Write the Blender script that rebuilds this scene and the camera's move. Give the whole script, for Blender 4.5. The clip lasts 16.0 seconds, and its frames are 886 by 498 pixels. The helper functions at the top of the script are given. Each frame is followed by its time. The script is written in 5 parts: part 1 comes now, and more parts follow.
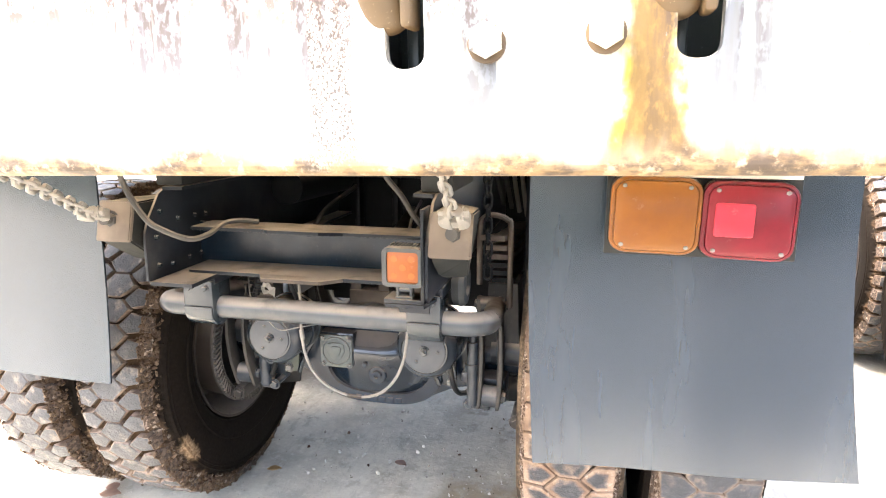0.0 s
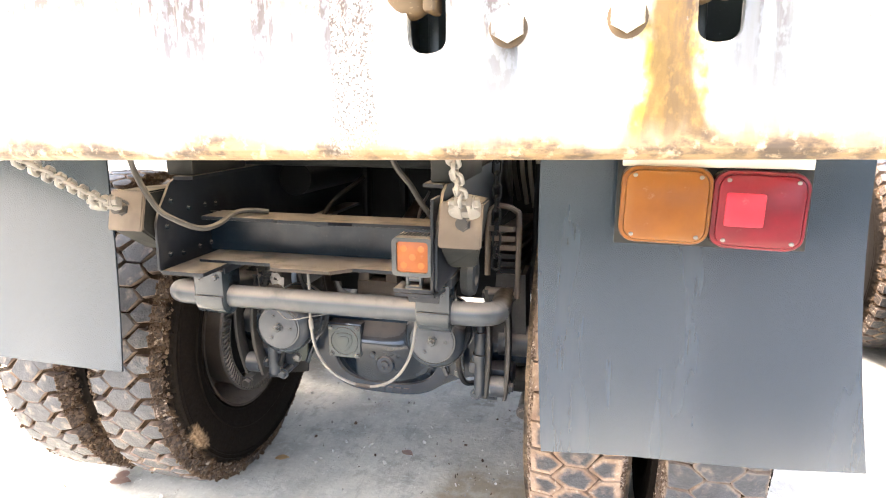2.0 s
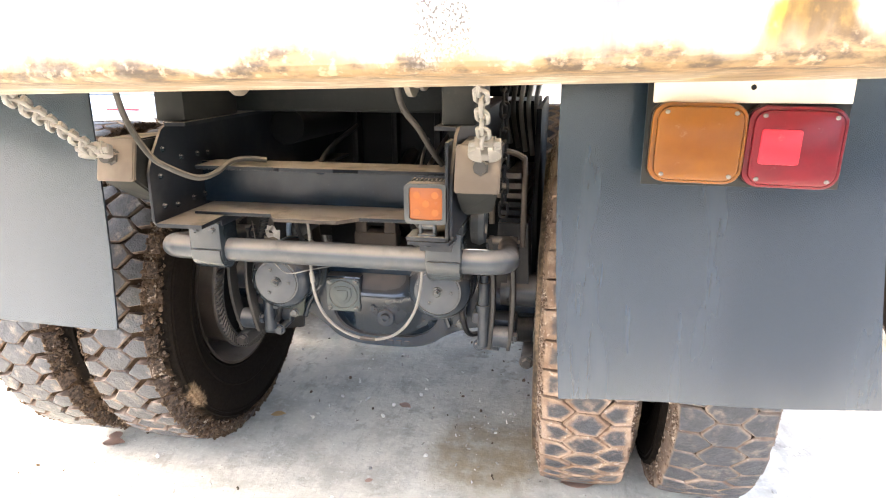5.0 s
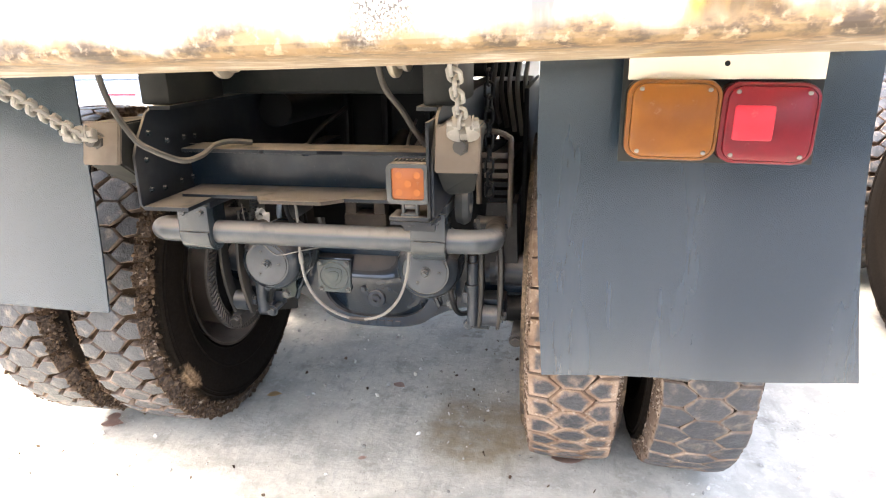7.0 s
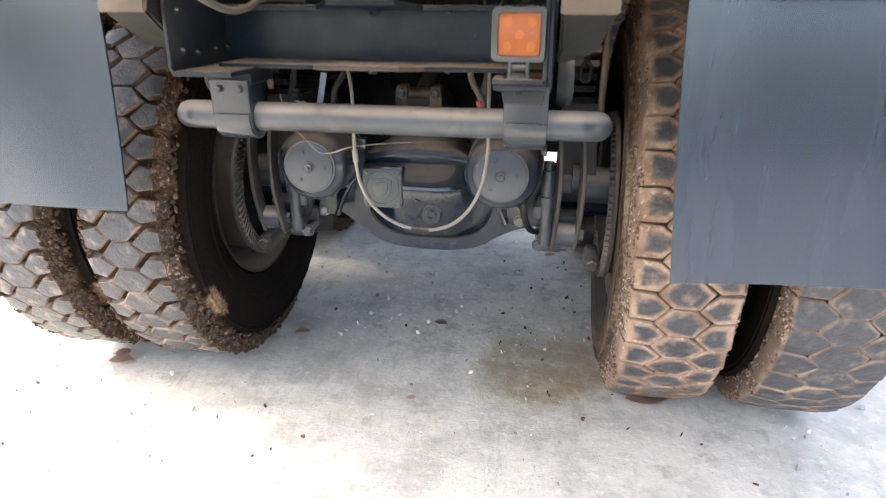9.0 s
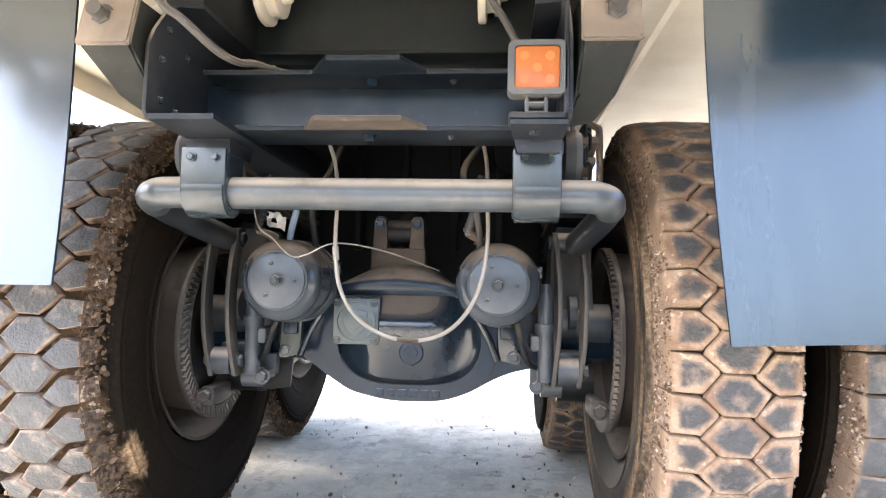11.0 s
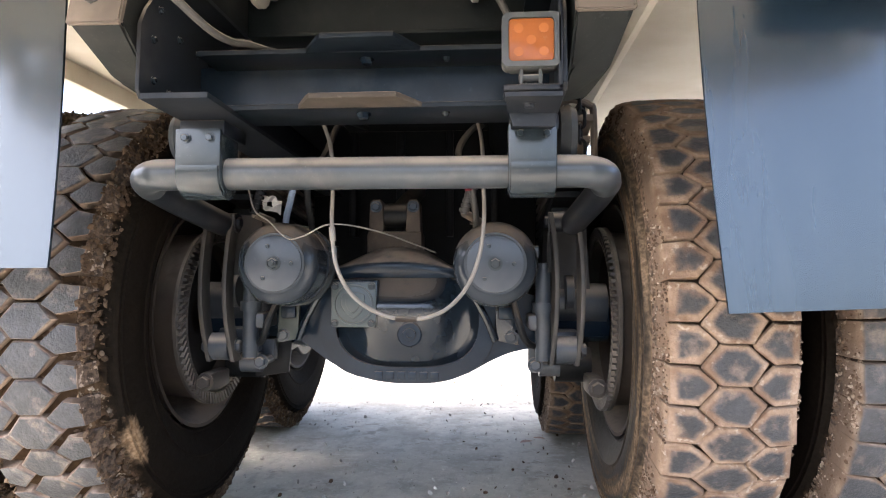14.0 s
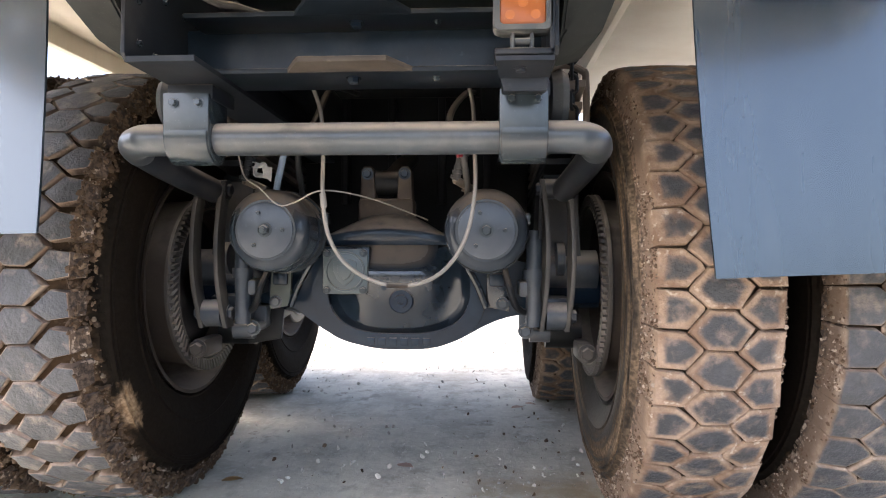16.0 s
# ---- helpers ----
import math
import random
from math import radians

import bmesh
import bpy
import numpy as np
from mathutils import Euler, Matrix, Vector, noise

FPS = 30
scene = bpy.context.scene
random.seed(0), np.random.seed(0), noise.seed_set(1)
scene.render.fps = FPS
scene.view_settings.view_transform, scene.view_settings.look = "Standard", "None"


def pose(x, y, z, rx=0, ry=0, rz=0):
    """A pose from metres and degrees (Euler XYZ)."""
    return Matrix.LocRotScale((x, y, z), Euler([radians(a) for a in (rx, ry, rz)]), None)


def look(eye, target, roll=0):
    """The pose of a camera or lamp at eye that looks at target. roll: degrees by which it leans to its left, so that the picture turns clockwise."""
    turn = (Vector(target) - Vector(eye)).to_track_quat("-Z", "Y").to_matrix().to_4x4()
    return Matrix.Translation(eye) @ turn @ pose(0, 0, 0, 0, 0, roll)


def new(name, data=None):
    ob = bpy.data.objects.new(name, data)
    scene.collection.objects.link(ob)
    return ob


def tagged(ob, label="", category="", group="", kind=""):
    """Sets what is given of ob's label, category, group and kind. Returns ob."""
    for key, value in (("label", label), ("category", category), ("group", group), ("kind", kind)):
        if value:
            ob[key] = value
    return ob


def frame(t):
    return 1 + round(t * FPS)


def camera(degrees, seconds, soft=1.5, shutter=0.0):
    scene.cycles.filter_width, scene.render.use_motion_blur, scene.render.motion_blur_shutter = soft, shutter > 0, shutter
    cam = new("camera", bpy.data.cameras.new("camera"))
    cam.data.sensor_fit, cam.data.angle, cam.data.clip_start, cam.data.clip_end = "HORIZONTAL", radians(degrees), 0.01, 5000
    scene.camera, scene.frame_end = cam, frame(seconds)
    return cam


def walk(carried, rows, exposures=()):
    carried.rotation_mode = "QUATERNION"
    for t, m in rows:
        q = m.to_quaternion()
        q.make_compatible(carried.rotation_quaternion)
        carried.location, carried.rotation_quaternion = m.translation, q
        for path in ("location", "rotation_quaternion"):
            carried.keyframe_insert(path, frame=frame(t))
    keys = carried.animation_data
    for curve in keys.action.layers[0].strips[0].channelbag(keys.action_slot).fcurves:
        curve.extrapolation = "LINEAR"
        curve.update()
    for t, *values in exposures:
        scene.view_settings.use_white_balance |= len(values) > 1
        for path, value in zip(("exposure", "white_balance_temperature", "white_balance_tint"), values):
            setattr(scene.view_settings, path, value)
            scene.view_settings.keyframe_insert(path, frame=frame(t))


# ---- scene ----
cam = camera(69.7, 16.0, soft=1.1, shutter=0.4)
PATH = [
    (0, (0.729, 0.224, 1.451), (0.286, 2.129, 1.034), 0.0),
    (0.5, (0.723, 0.222, 1.448), (0.279, 2.126, 1.028), -0.0),
    (1, (0.714, 0.218, 1.439), (0.262, 2.119, 1.010), -0.0),
    (1.5, (0.715, 0.215, 1.441), (0.262, 2.115, 1.010), 0.1),
    (2, (0.718, 0.212, 1.444), (0.264, 2.110, 1.007), 0.1),
    (2.5, (0.740, 0.194, 1.443), (0.306, 2.098, 1.011), 0.3),
    (3, (0.700, 0.191, 1.431), (0.272, 2.088, 0.965), 0.2),
    (3.5, (0.648, 0.207, 1.425), (0.262, 2.109, 0.943), 0.2),
    (4, (0.598, 0.224, 1.414), (0.241, 2.120, 0.885), -0.0),
    (4.2, (0.587, 0.231, 1.401), (0.234, 2.119, 0.843), -0.0),
    (6.3, (0.672, 0.242, 1.428), (0.295, 2.118, 0.846), -0.6),
    (6.5, (0.673, 0.235, 1.417), (0.303, 2.109, 0.822), -0.7),
    (7, (0.661, 0.230, 1.407), (0.294, 2.095, 0.785), -0.9),
    (7.5, (0.643, 0.241, 1.385), (0.245, 2.077, 0.701), -1.4),
    (8, (0.629, 0.257, 1.348), (0.216, 2.074, 0.620), -1.3),
    (8.2, (0.584, 0.270, 1.342), (0.176, 2.083, 0.602), -1.3),
    (10.3, (0.228, 0.611, 0.742), (0.073, 2.585, 0.464), 1.7),
    (10.5, (0.223, 0.591, 0.729), (0.064, 2.583, 0.639), 1.2),
    (11, (0.251, 0.543, 0.733), (0.084, 2.533, 0.851), 1.3),
    (11.5, (0.263, 0.518, 0.740), (0.120, 2.509, 0.870), 0.9),
    (12, (0.259, 0.527, 0.721), (0.112, 2.518, 0.840), 0.5),
    (12.5, (0.256, 0.529, 0.718), (0.109, 2.521, 0.832), 0.4),
    (13, (0.251, 0.536, 0.709), (0.102, 2.527, 0.819), 0.3),
    (13.5, (0.243, 0.540, 0.701), (0.093, 2.532, 0.811), 0.2),
    (14, (0.246, 0.543, 0.698), (0.097, 2.535, 0.800), 0.2),
    (14.5, (0.243, 0.546, 0.690), (0.108, 2.540, 0.757), -0.0),
    (15, (0.250, 0.546, 0.691), (0.121, 2.542, 0.726), -0.0),
    (15.5, (0.247, 0.545, 0.689), (0.120, 2.541, 0.705), 0.1),
    (16, (0.251, 0.541, 0.691), (0.123, 2.537, 0.698), 0.2),
]
EXPOSURES = [(0, 3.72, 6500, 10), (3, 3.66, 6500, 10), (6.5, 3.40, 6480, 10), (7.5, 3.22, 6280, 10), (8.2, 3.12, 6200, 9), (10.5, 3.45, 6250, 10), (11, 3.80, 6230, 9), (11.5, 3.68, 6250, 9), (12, 3.30, 6250, 10), (13, 3.16, 6250, 11), (14.2, 3.08, 6250, 11), (16, 2.95, 6250, 11)]
walk(cam, [(t, look(eye, target, roll)) for t, eye, target, roll in PATH], EXPOSURES)

# ---- light: bright hazy daylight ----
world = bpy.data.worlds.new("sky")
scene.world = world
world.use_nodes = True
wn = world.node_tree.nodes
sky = wn.new("ShaderNodeTexSky")
sky.sky_type = "NISHITA"
sky.sun_disc = False
SUN_EL, SUN_ROT = radians(60), radians(246)
sky.sun_elevation, sky.sun_rotation = SUN_EL, SUN_ROT
sky.air_density, sky.dust_density, sky.ozone_density = 0.8, 6.0, 0.8
wn["Background"].inputs["Strength"].default_value = 0.15
world.node_tree.links.new(sky.outputs[0], wn["Background"].inputs["Color"])
sun = new("sun", bpy.data.lights.new("sun", "SUN"))
sun.data.energy, sun.data.angle, sun.data.color = 0.62, radians(15), (1.0, 0.94, 0.86)
sun_way = Vector((math.sin(SUN_ROT) * math.cos(SUN_EL), math.cos(SUN_ROT) * math.cos(SUN_EL), math.sin(SUN_EL)))
sun.matrix_world = look(sun_way * 20, (0, 0, 0))


# ---- materials ----
class Nodes:
    """A small wrapper to write node materials in a few lines."""

    def __init__(self, name):
        self.m = bpy.data.materials.new(name)
        self.m.use_nodes = True
        self.t = self.m.node_tree
        self.bsdf = self.t.nodes["Principled BSDF"]
        self.co = self.t.nodes.new("ShaderNodeTexCoord").outputs["Object"]
        self.geo = self.t.nodes.new("ShaderNodeNewGeometry")

    def put(self, socket, value):
        if isinstance(value, bpy.types.NodeSocket):
            self.t.links.new(value, socket)
        elif isinstance(value, tuple) and len(value) == 3 and socket.type == "RGBA":
            socket.default_value = (*value, 1)
        else:
            socket.default_value = value

    def set(self, key, value):
        self.put(self.bsdf.inputs[key], value)
        return self

    def noise(self, scale, detail=4, stretch=(1, 1, 1), rough=0.6, co=None):
        mp = self.t.nodes.new("ShaderNodeMapping")
        mp.inputs["Scale"].default_value = stretch
        self.put(mp.inputs[0], co or self.co)
        n = self.t.nodes.new("ShaderNodeTexNoise")
        self.put(n.inputs["Vector"], mp.outputs[0])
        n.inputs["Scale"].default_value = scale
        n.inputs["Detail"].default_value = detail
        n.inputs["Roughness"].default_value = rough
        return n.outputs["Fac"]

    def ramp(self, value, lo, hi, a=0.0, b=1.0):
        n = self.t.nodes.new("ShaderNodeMapRange")
        n.interpolation_type = "SMOOTHSTEP"
        self.put(n.inputs["Value"], value)
        for k, v in (("From Min", lo), ("From Max", hi), ("To Min", a), ("To Max", b)):
            self.put(n.inputs[k], v)
        return n.outputs[0]

    def math(self, op, a, b=0.0, c=0.0):
        n = self.t.nodes.new("ShaderNodeMath")
        n.operation = op
        for k, v in enumerate((a, b, c)):
            self.put(n.inputs[k], v)
        return n.outputs[0]

    def mix(self, fac, a, b):
        n = self.t.nodes.new("ShaderNodeMix")
        n.data_type = "RGBA"
        self.put(n.inputs[0], fac)
        self.put(n.inputs[6], a)
        self.put(n.inputs[7], b)
        return n.outputs[2]

    def xyz(self, socket=None):
        n = self.t.nodes.new("ShaderNodeSeparateXYZ")
        self.put(n.inputs[0], socket or self.co)
        return n.outputs

    def bump(self, height, strength=0.3, distance=0.002):
        n = self.t.nodes.new("ShaderNodeBump")
        n.inputs["Strength"].default_value = strength
        n.inputs["Distance"].default_value = distance
        self.put(n.inputs["Height"], height)
        self.put(self.bsdf.inputs["Normal"], n.outputs[0])
        return self


DUST = (0.385, 0.322, 0.258)


def painted(name, base, rough=0.4, dust=0.9, metal=0.0, worn=None, grain=60, film_all=0.10, spec=0.5, earth=DUST, lie=0.16):
    """Paint or metal with blotches, a dust film on what faces up, and scuffs."""
    n = Nodes(name)
    big, fine = n.noise(5), n.noise(grain, 6)
    dark = tuple(c * 0.6 for c in base)
    col = n.mix(n.ramp(big, 0.3, 0.7), dark, base)
    col = n.mix(n.ramp(fine, 0.62, 0.8, 0, 0.5), col, worn or tuple(min(1, c * 1.7 + 0.03) for c in base))
    col = n.mix(n.ramp(n.noise(330, 3), 0.66, 0.72, 0, 0.45), col, worn or tuple(min(1, c * 2.0 + 0.04) for c in base))
    up = n.xyz(n.geo.outputs["Normal"])[2]
    film = n.math("MULTIPLY", n.ramp(up, lie, max(0.72, lie + 0.25)), n.ramp(n.noise(14, 5), 0.25, 0.55, 0.35, 1.0))
    film = n.math("MULTIPLY", film, dust)
    light = n.math("MULTIPLY", n.ramp(n.noise(9, 6), 0.45, 0.75), film_all * dust)
    film = n.math("MAXIMUM", film, light)
    n.set("Base Color", n.mix(film, col, earth))
    n.set("Roughness", n.ramp(film, 0, 1, rough, 0.9)).set("Metallic", metal).set("Specular IOR Level", spec)
    n.bump(fine, 0.15, 0.001)
    return n.m


def make_flap():
    n = Nodes("flap_sheet")
    big = n.noise(1.3, 1)
    streak = n.noise(9, 4, (6, 6, 0.4))
    scuff = n.noise(23, 3)
    col = n.mix(n.ramp(big, 0.2, 0.8), (0.009, 0.018, 0.028), (0.012, 0.023, 0.035))
    col = n.mix(n.ramp(streak, 0.45, 0.9, 0, 0.02), col, (0.12, 0.135, 0.145))
    # soft vertical bands of reflection, put into the base colour
    reflect_bands = n.math("MULTIPLY", n.ramp(n.noise(2.6, 3, (1.6, 1.6, 0.30)), 0.40, 0.66), n.ramp(n.noise(13, 5, (2.5, 2.5, 0.3)), 0.25, 0.7, 0.55, 1))
    col = n.mix(n.math("MULTIPLY", reflect_bands, 0.22), col, (0.070, 0.085, 0.098))
    col = n.mix(n.ramp(scuff, 0.76, 0.82, 0, 0.12), col, (0.15, 0.16, 0.16))
    n.set("Base Color", col).set("Roughness", n.ramp(big, 0.3, 0.7, 0.18, 0.24)).set("Specular IOR Level", 0.9)
    n.set("Specular Tint", (0.94, 0.98, 1.0)).set("Coat Weight", 0.3).set("Coat Roughness", 0.10)
    n.bump(n.math("ADD", n.noise(2.2, 0), n.math("MULTIPLY", n.noise(5, 1, (3, 1, 0.35)), 0.22)), 0.3, 0.012)
    return n.m


def make_body_paint(name, rusty):
    """Cream body paint; on the tail beam with rust streaks that run down from the pins."""
    n = Nodes(name)
    x, y, z = n.xyz()
    big, fine = n.noise(3.5, 5), n.noise(70, 6)
    col = n.mix(n.ramp(big, 0.35, 0.75), (0.68, 0.63, 0.53), (0.58, 0.52, 0.41))
    col = n.mix(n.ramp(fine, 0.66, 0.78, 0, 0.6), col, (0.40, 0.32, 0.22))
    if rusty:
        wob = n.math("MULTIPLY", n.math("SUBTRACT", n.noise(22, 5, (1, 1, 0.35)), 0.5), 0.05)
        xw = n.math("ADD", x, wob)
        drip = n.noise(30, 6, (2.2, 1, 0.22))

        def stripe(at, half, soft):
            d = n.math("ABSOLUTE", n.math("SUBTRACT", xw, at))
            return n.ramp(d, half, half + soft, 1, 0)

        low = n.ramp(z, 1.405, 1.465, 1, 0)
        wide = n.math("ADD", n.math("MULTIPLY", low, 0.018), 0.022)
        d = n.math("ABSOLUTE", n.math("SUBTRACT", xw, 0.775))
        run = n.ramp(n.math("SUBTRACT", d, wide), -0.012, 0.006, 1, 0)
        grit = n.noise(160, 5, (1, 1, 0.6))
        rust = n.mix(n.ramp(drip, 0.35, 0.7), (0.135, 0.076, 0.013), (0.075, 0.042, 0.011))
        rust = n.mix(n.ramp(grit, 0.45, 0.7), rust, (0.175, 0.098, 0.018))
        halo = n.ramp(n.math("SUBTRACT", d, wide), -0.004, 0.014, 1, 0)
        col = n.mix(n.math("MULTIPLY", halo, n.ramp(n.noise(28, 4), 0.35, 0.6)), col, (0.58, 0.40, 0.02))
        col = n.mix(n.math("MULTIPLY", run, 0.985), col, rust)
        speck = n.math("MULTIPLY", stripe(0.522, 0.016, 0.024), n.ramp(n.noise(560, 3, (1, 1, 0.75)), 0.47, 0.54))
        col = n.mix(n.math("MULTIPLY", speck, 0.97), col, (0.052, 0.044, 0.038))
        fade = n.math("MULTIPLY", n.ramp(z, 1.452, 1.510), n.math("MULTIPLY", n.ramp(x, 0.28, 0.36), n.ramp(x, 0.545, 0.575, 1, 0)))
        veil = n.ramp(n.math("MULTIPLY", fade, n.ramp(n.noise(34, 6, (2.4, 1, 0.07)), 0.38, 0.86)), 0.05, 0.95)
        col = n.mix(n.ramp(veil, 0.0, 0.12), col, n.mix(veil, (0.160, 0.172, 0.178), n.mix(n.ramp(n.noise(45, 4, (1, 1, 0.3)), 0.4, 0.6), (0.092, 0.096, 0.098), (0.122, 0.116, 0.106))))
        seep = n.math("MULTIPLY", n.math("MAXIMUM", stripe(0.838, 0.006, 0.022), n.math("MULTIPLY", stripe(0.640, 0.002, 0.016), 0.5)), n.ramp(n.noise(20, 4, (2, 1, 0.2)), 0.44, 0.72))
        seep = n.math("MULTIPLY", seep, n.ramp(z, 1.41, 1.48, 0.25, 1.0))
        col = n.mix(n.ramp(seep, 0.0, 0.12), col, n.mix(seep, (0.160, 0.170, 0.172), (0.130, 0.116, 0.092)))
        soft = n.math("MULTIPLY", n.ramp(n.noise(14, 6, (3.0, 1, 0.22)), 0.36, 0.52), n.math("MULTIPLY", n.ramp(z, 1.42, 1.56), n.ramp(n.noise(150, 4, (1, 1, 0.5)), 0.44, 0.55)))
        col = n.mix(n.math("MULTIPLY", soft, 0.95), col, (0.05, 0.03, 0.02))
        chip = n.math("MULTIPLY", n.ramp(n.noise(120, 4), 0.66, 0.70), n.ramp(n.noise(14, 3, (2, 1, 0.5)), 0.52, 0.62))
        col = n.mix(chip, col, (0.16, 0.13, 0.11))
        rise = n.math("MULTIPLY", n.math("SUBTRACT", n.noise(11, 6, (1, 1, 0.15)), 0.46), 0.075)
        zw = n.math("SUBTRACT", z, n.math("MAXIMUM", rise, -0.004))
        wash = n.math("MULTIPLY", n.ramp(zw, 1.408, 1.436, 1, 0), n.ramp(n.noise(17, 5, (1, 1, 0.4)), 0.30, 0.56))
        col = n.mix(n.math("MULTIPLY", wash, 0.92), col, (0.23, 0.172, 0.108))
        edge = n.math("MULTIPLY", n.ramp(zw, 1.406, 1.421, 1, 0), n.ramp(n.noise(26, 6, (1, 1, 1.5)), 0.30, 0.52, 0.45, 1))
        edge = n.math("MULTIPLY", edge, n.ramp(z, 1.390, 1.4015, 0.22, 1))
        edgecol = n.mix(n.ramp(n.noise(34, 5, (1, 1, 2)), 0.40, 0.62), (0.24, 0.155, 0.068), (0.060, 0.040, 0.022))
        edgecol = n.mix(n.ramp(n.noise(75, 5), 0.52, 0.66, 0, 0.8), edgecol, (0.42, 0.31, 0.19))
        col = n.mix(edge, col, edgecol)
    n.set("Base Color", col).set("Roughness", 0.55)
    n.bump(n.noise(90, 5), 0.25, 0.002)
    return n.m


def make_tyre(name, base, mud, amount, streak=0.0, gloss=0.5):
    """Sidewall rubber: dried mud, thick at the shoulder, in bands round the tyre."""
    n = Nodes(name)
    big, mid, fine = n.noise(4, 4), n.noise(17, 6), n.noise(90, 5)
    x, y, z = n.xyz()
    r = n.math("SQRT", n.math("ADD", n.math("POWER", y, 2.0), n.math("POWER", z, 2.0)))
    cmb = n.t.nodes.new("ShaderNodeCombineXYZ")
    n.put(cmb.inputs[0], n.math("MULTIPLY", r, 34.0))
    n.put(cmb.inputs[1], n.math("MULTIPLY", y, 3.0))
    n.put(cmb.inputs[2], n.math("MULTIPLY", z, 3.0))
    band = n.noise(1.0, 5, co=cmb.outputs[0])
    col = n.mix(n.ramp(fine, 0.3, 0.7), tuple(c * 0.7 for c in base), base)
    near = n.math("MULTIPLY", n.ramp(r, 0.495, 0.56), 0.42)
    dirt = n.math("ADD", n.math("MULTIPLY", n.math("ADD", big, mid), 0.5), near)
    dirt = n.ramp(dirt, 0.62 - 0.3 * amount, 0.88 - 0.3 * amount)
    dry = n.math("MULTIPLY", n.ramp(band, 0.40, 0.62), n.math("MULTIPLY", n.ramp(r, 0.36, 0.47), streak))
    dirt = n.math("MAXIMUM", dirt, dry)
    px, py, pz = n.xyz(n.geo.outputs["Position"])
    a, b = n.math("SUBTRACT", py, 1.955), n.math("SUBTRACT", pz, 0.335)
    along = n.math("DIVIDE", n.math("SUBTRACT", n.math("MULTIPLY", a, 0.531), n.math("MULTIPLY", b, 0.847)), 0.080)
    out = n.math("DIVIDE", n.math("ADD", n.math("MULTIPLY", a, 0.847), n.math("MULTIPLY", b, 0.531)), 0.034)
    d = n.math("SQRT", n.math("ADD", n.math("ADD", n.math("POWER", n.math("ABSOLUTE", along), 2.0), n.math("POWER", n.math("ABSOLUTE", out), 2.0)), n.math("POWER", n.math("ABSOLUTE", n.math("ADD", px, 0.56)), 2.0)))
    cake = n.ramp(n.math("ADD", d, n.math("MULTIPLY", n.math("SUBTRACT", n.noise(30, 5), 0.5), 1.6)), 0.35, 1.0, 1, 0)
    brown = n.mix(n.ramp(fine, 0.35, 0.65), mud, tuple(c * 0.4 for c in mud))
    col = n.mix(n.math("MULTIPLY", dirt, 0.92), col, brown)
    col = n.mix(cake, col, n.mix(n.ramp(fine, 0.3, 0.7), (0.15, 0.095, 0.052), (0.34, 0.235, 0.145)))
    clod = n.math("MULTIPLY", n.ramp(n.noise(60, 5), 0.57, 0.63), n.math("MULTIPLY", n.ramp(mid, 0.46, 0.60), n.ramp(r, 0.515, 0.55)))
    col = n.mix(clod, col, (0.44, 0.37, 0.29))
    # darker from radius 0.566 outwards, on the floor of the grooves
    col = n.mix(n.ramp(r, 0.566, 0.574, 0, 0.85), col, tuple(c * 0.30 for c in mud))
    n.set("Base Color", col).set("Roughness", n.ramp(n.math("MAXIMUM", dirt, cake), 0, 1, gloss, 0.95)).set("Specular IOR Level", 0.03)
    n.bump(n.math("ADD", n.math("MULTIPLY", fine, 0.5), n.math("MULTIPLY", mid, 1.5)), 0.4, 0.004)
    return n.m


def make_crumbs(name, dark, pale, share=0.5):
    """Loose crumbs, each of its own tone."""
    n = Nodes(name)
    own = n.geo.outputs["Random Per Island"]
    col = n.mix(n.ramp(own, share - 0.3, share + 0.3), dark, pale)
    col = n.mix(n.ramp(n.noise(120, 4), 0.35, 0.7, 0, 0.5), col, tuple(c * 0.6 for c in dark))
    n.set("Base Color", col).set("Roughness", 0.95).set("Specular IOR Level", 0.2)
    n.bump(n.noise(300, 4), 0.4, 0.002)
    return n.m


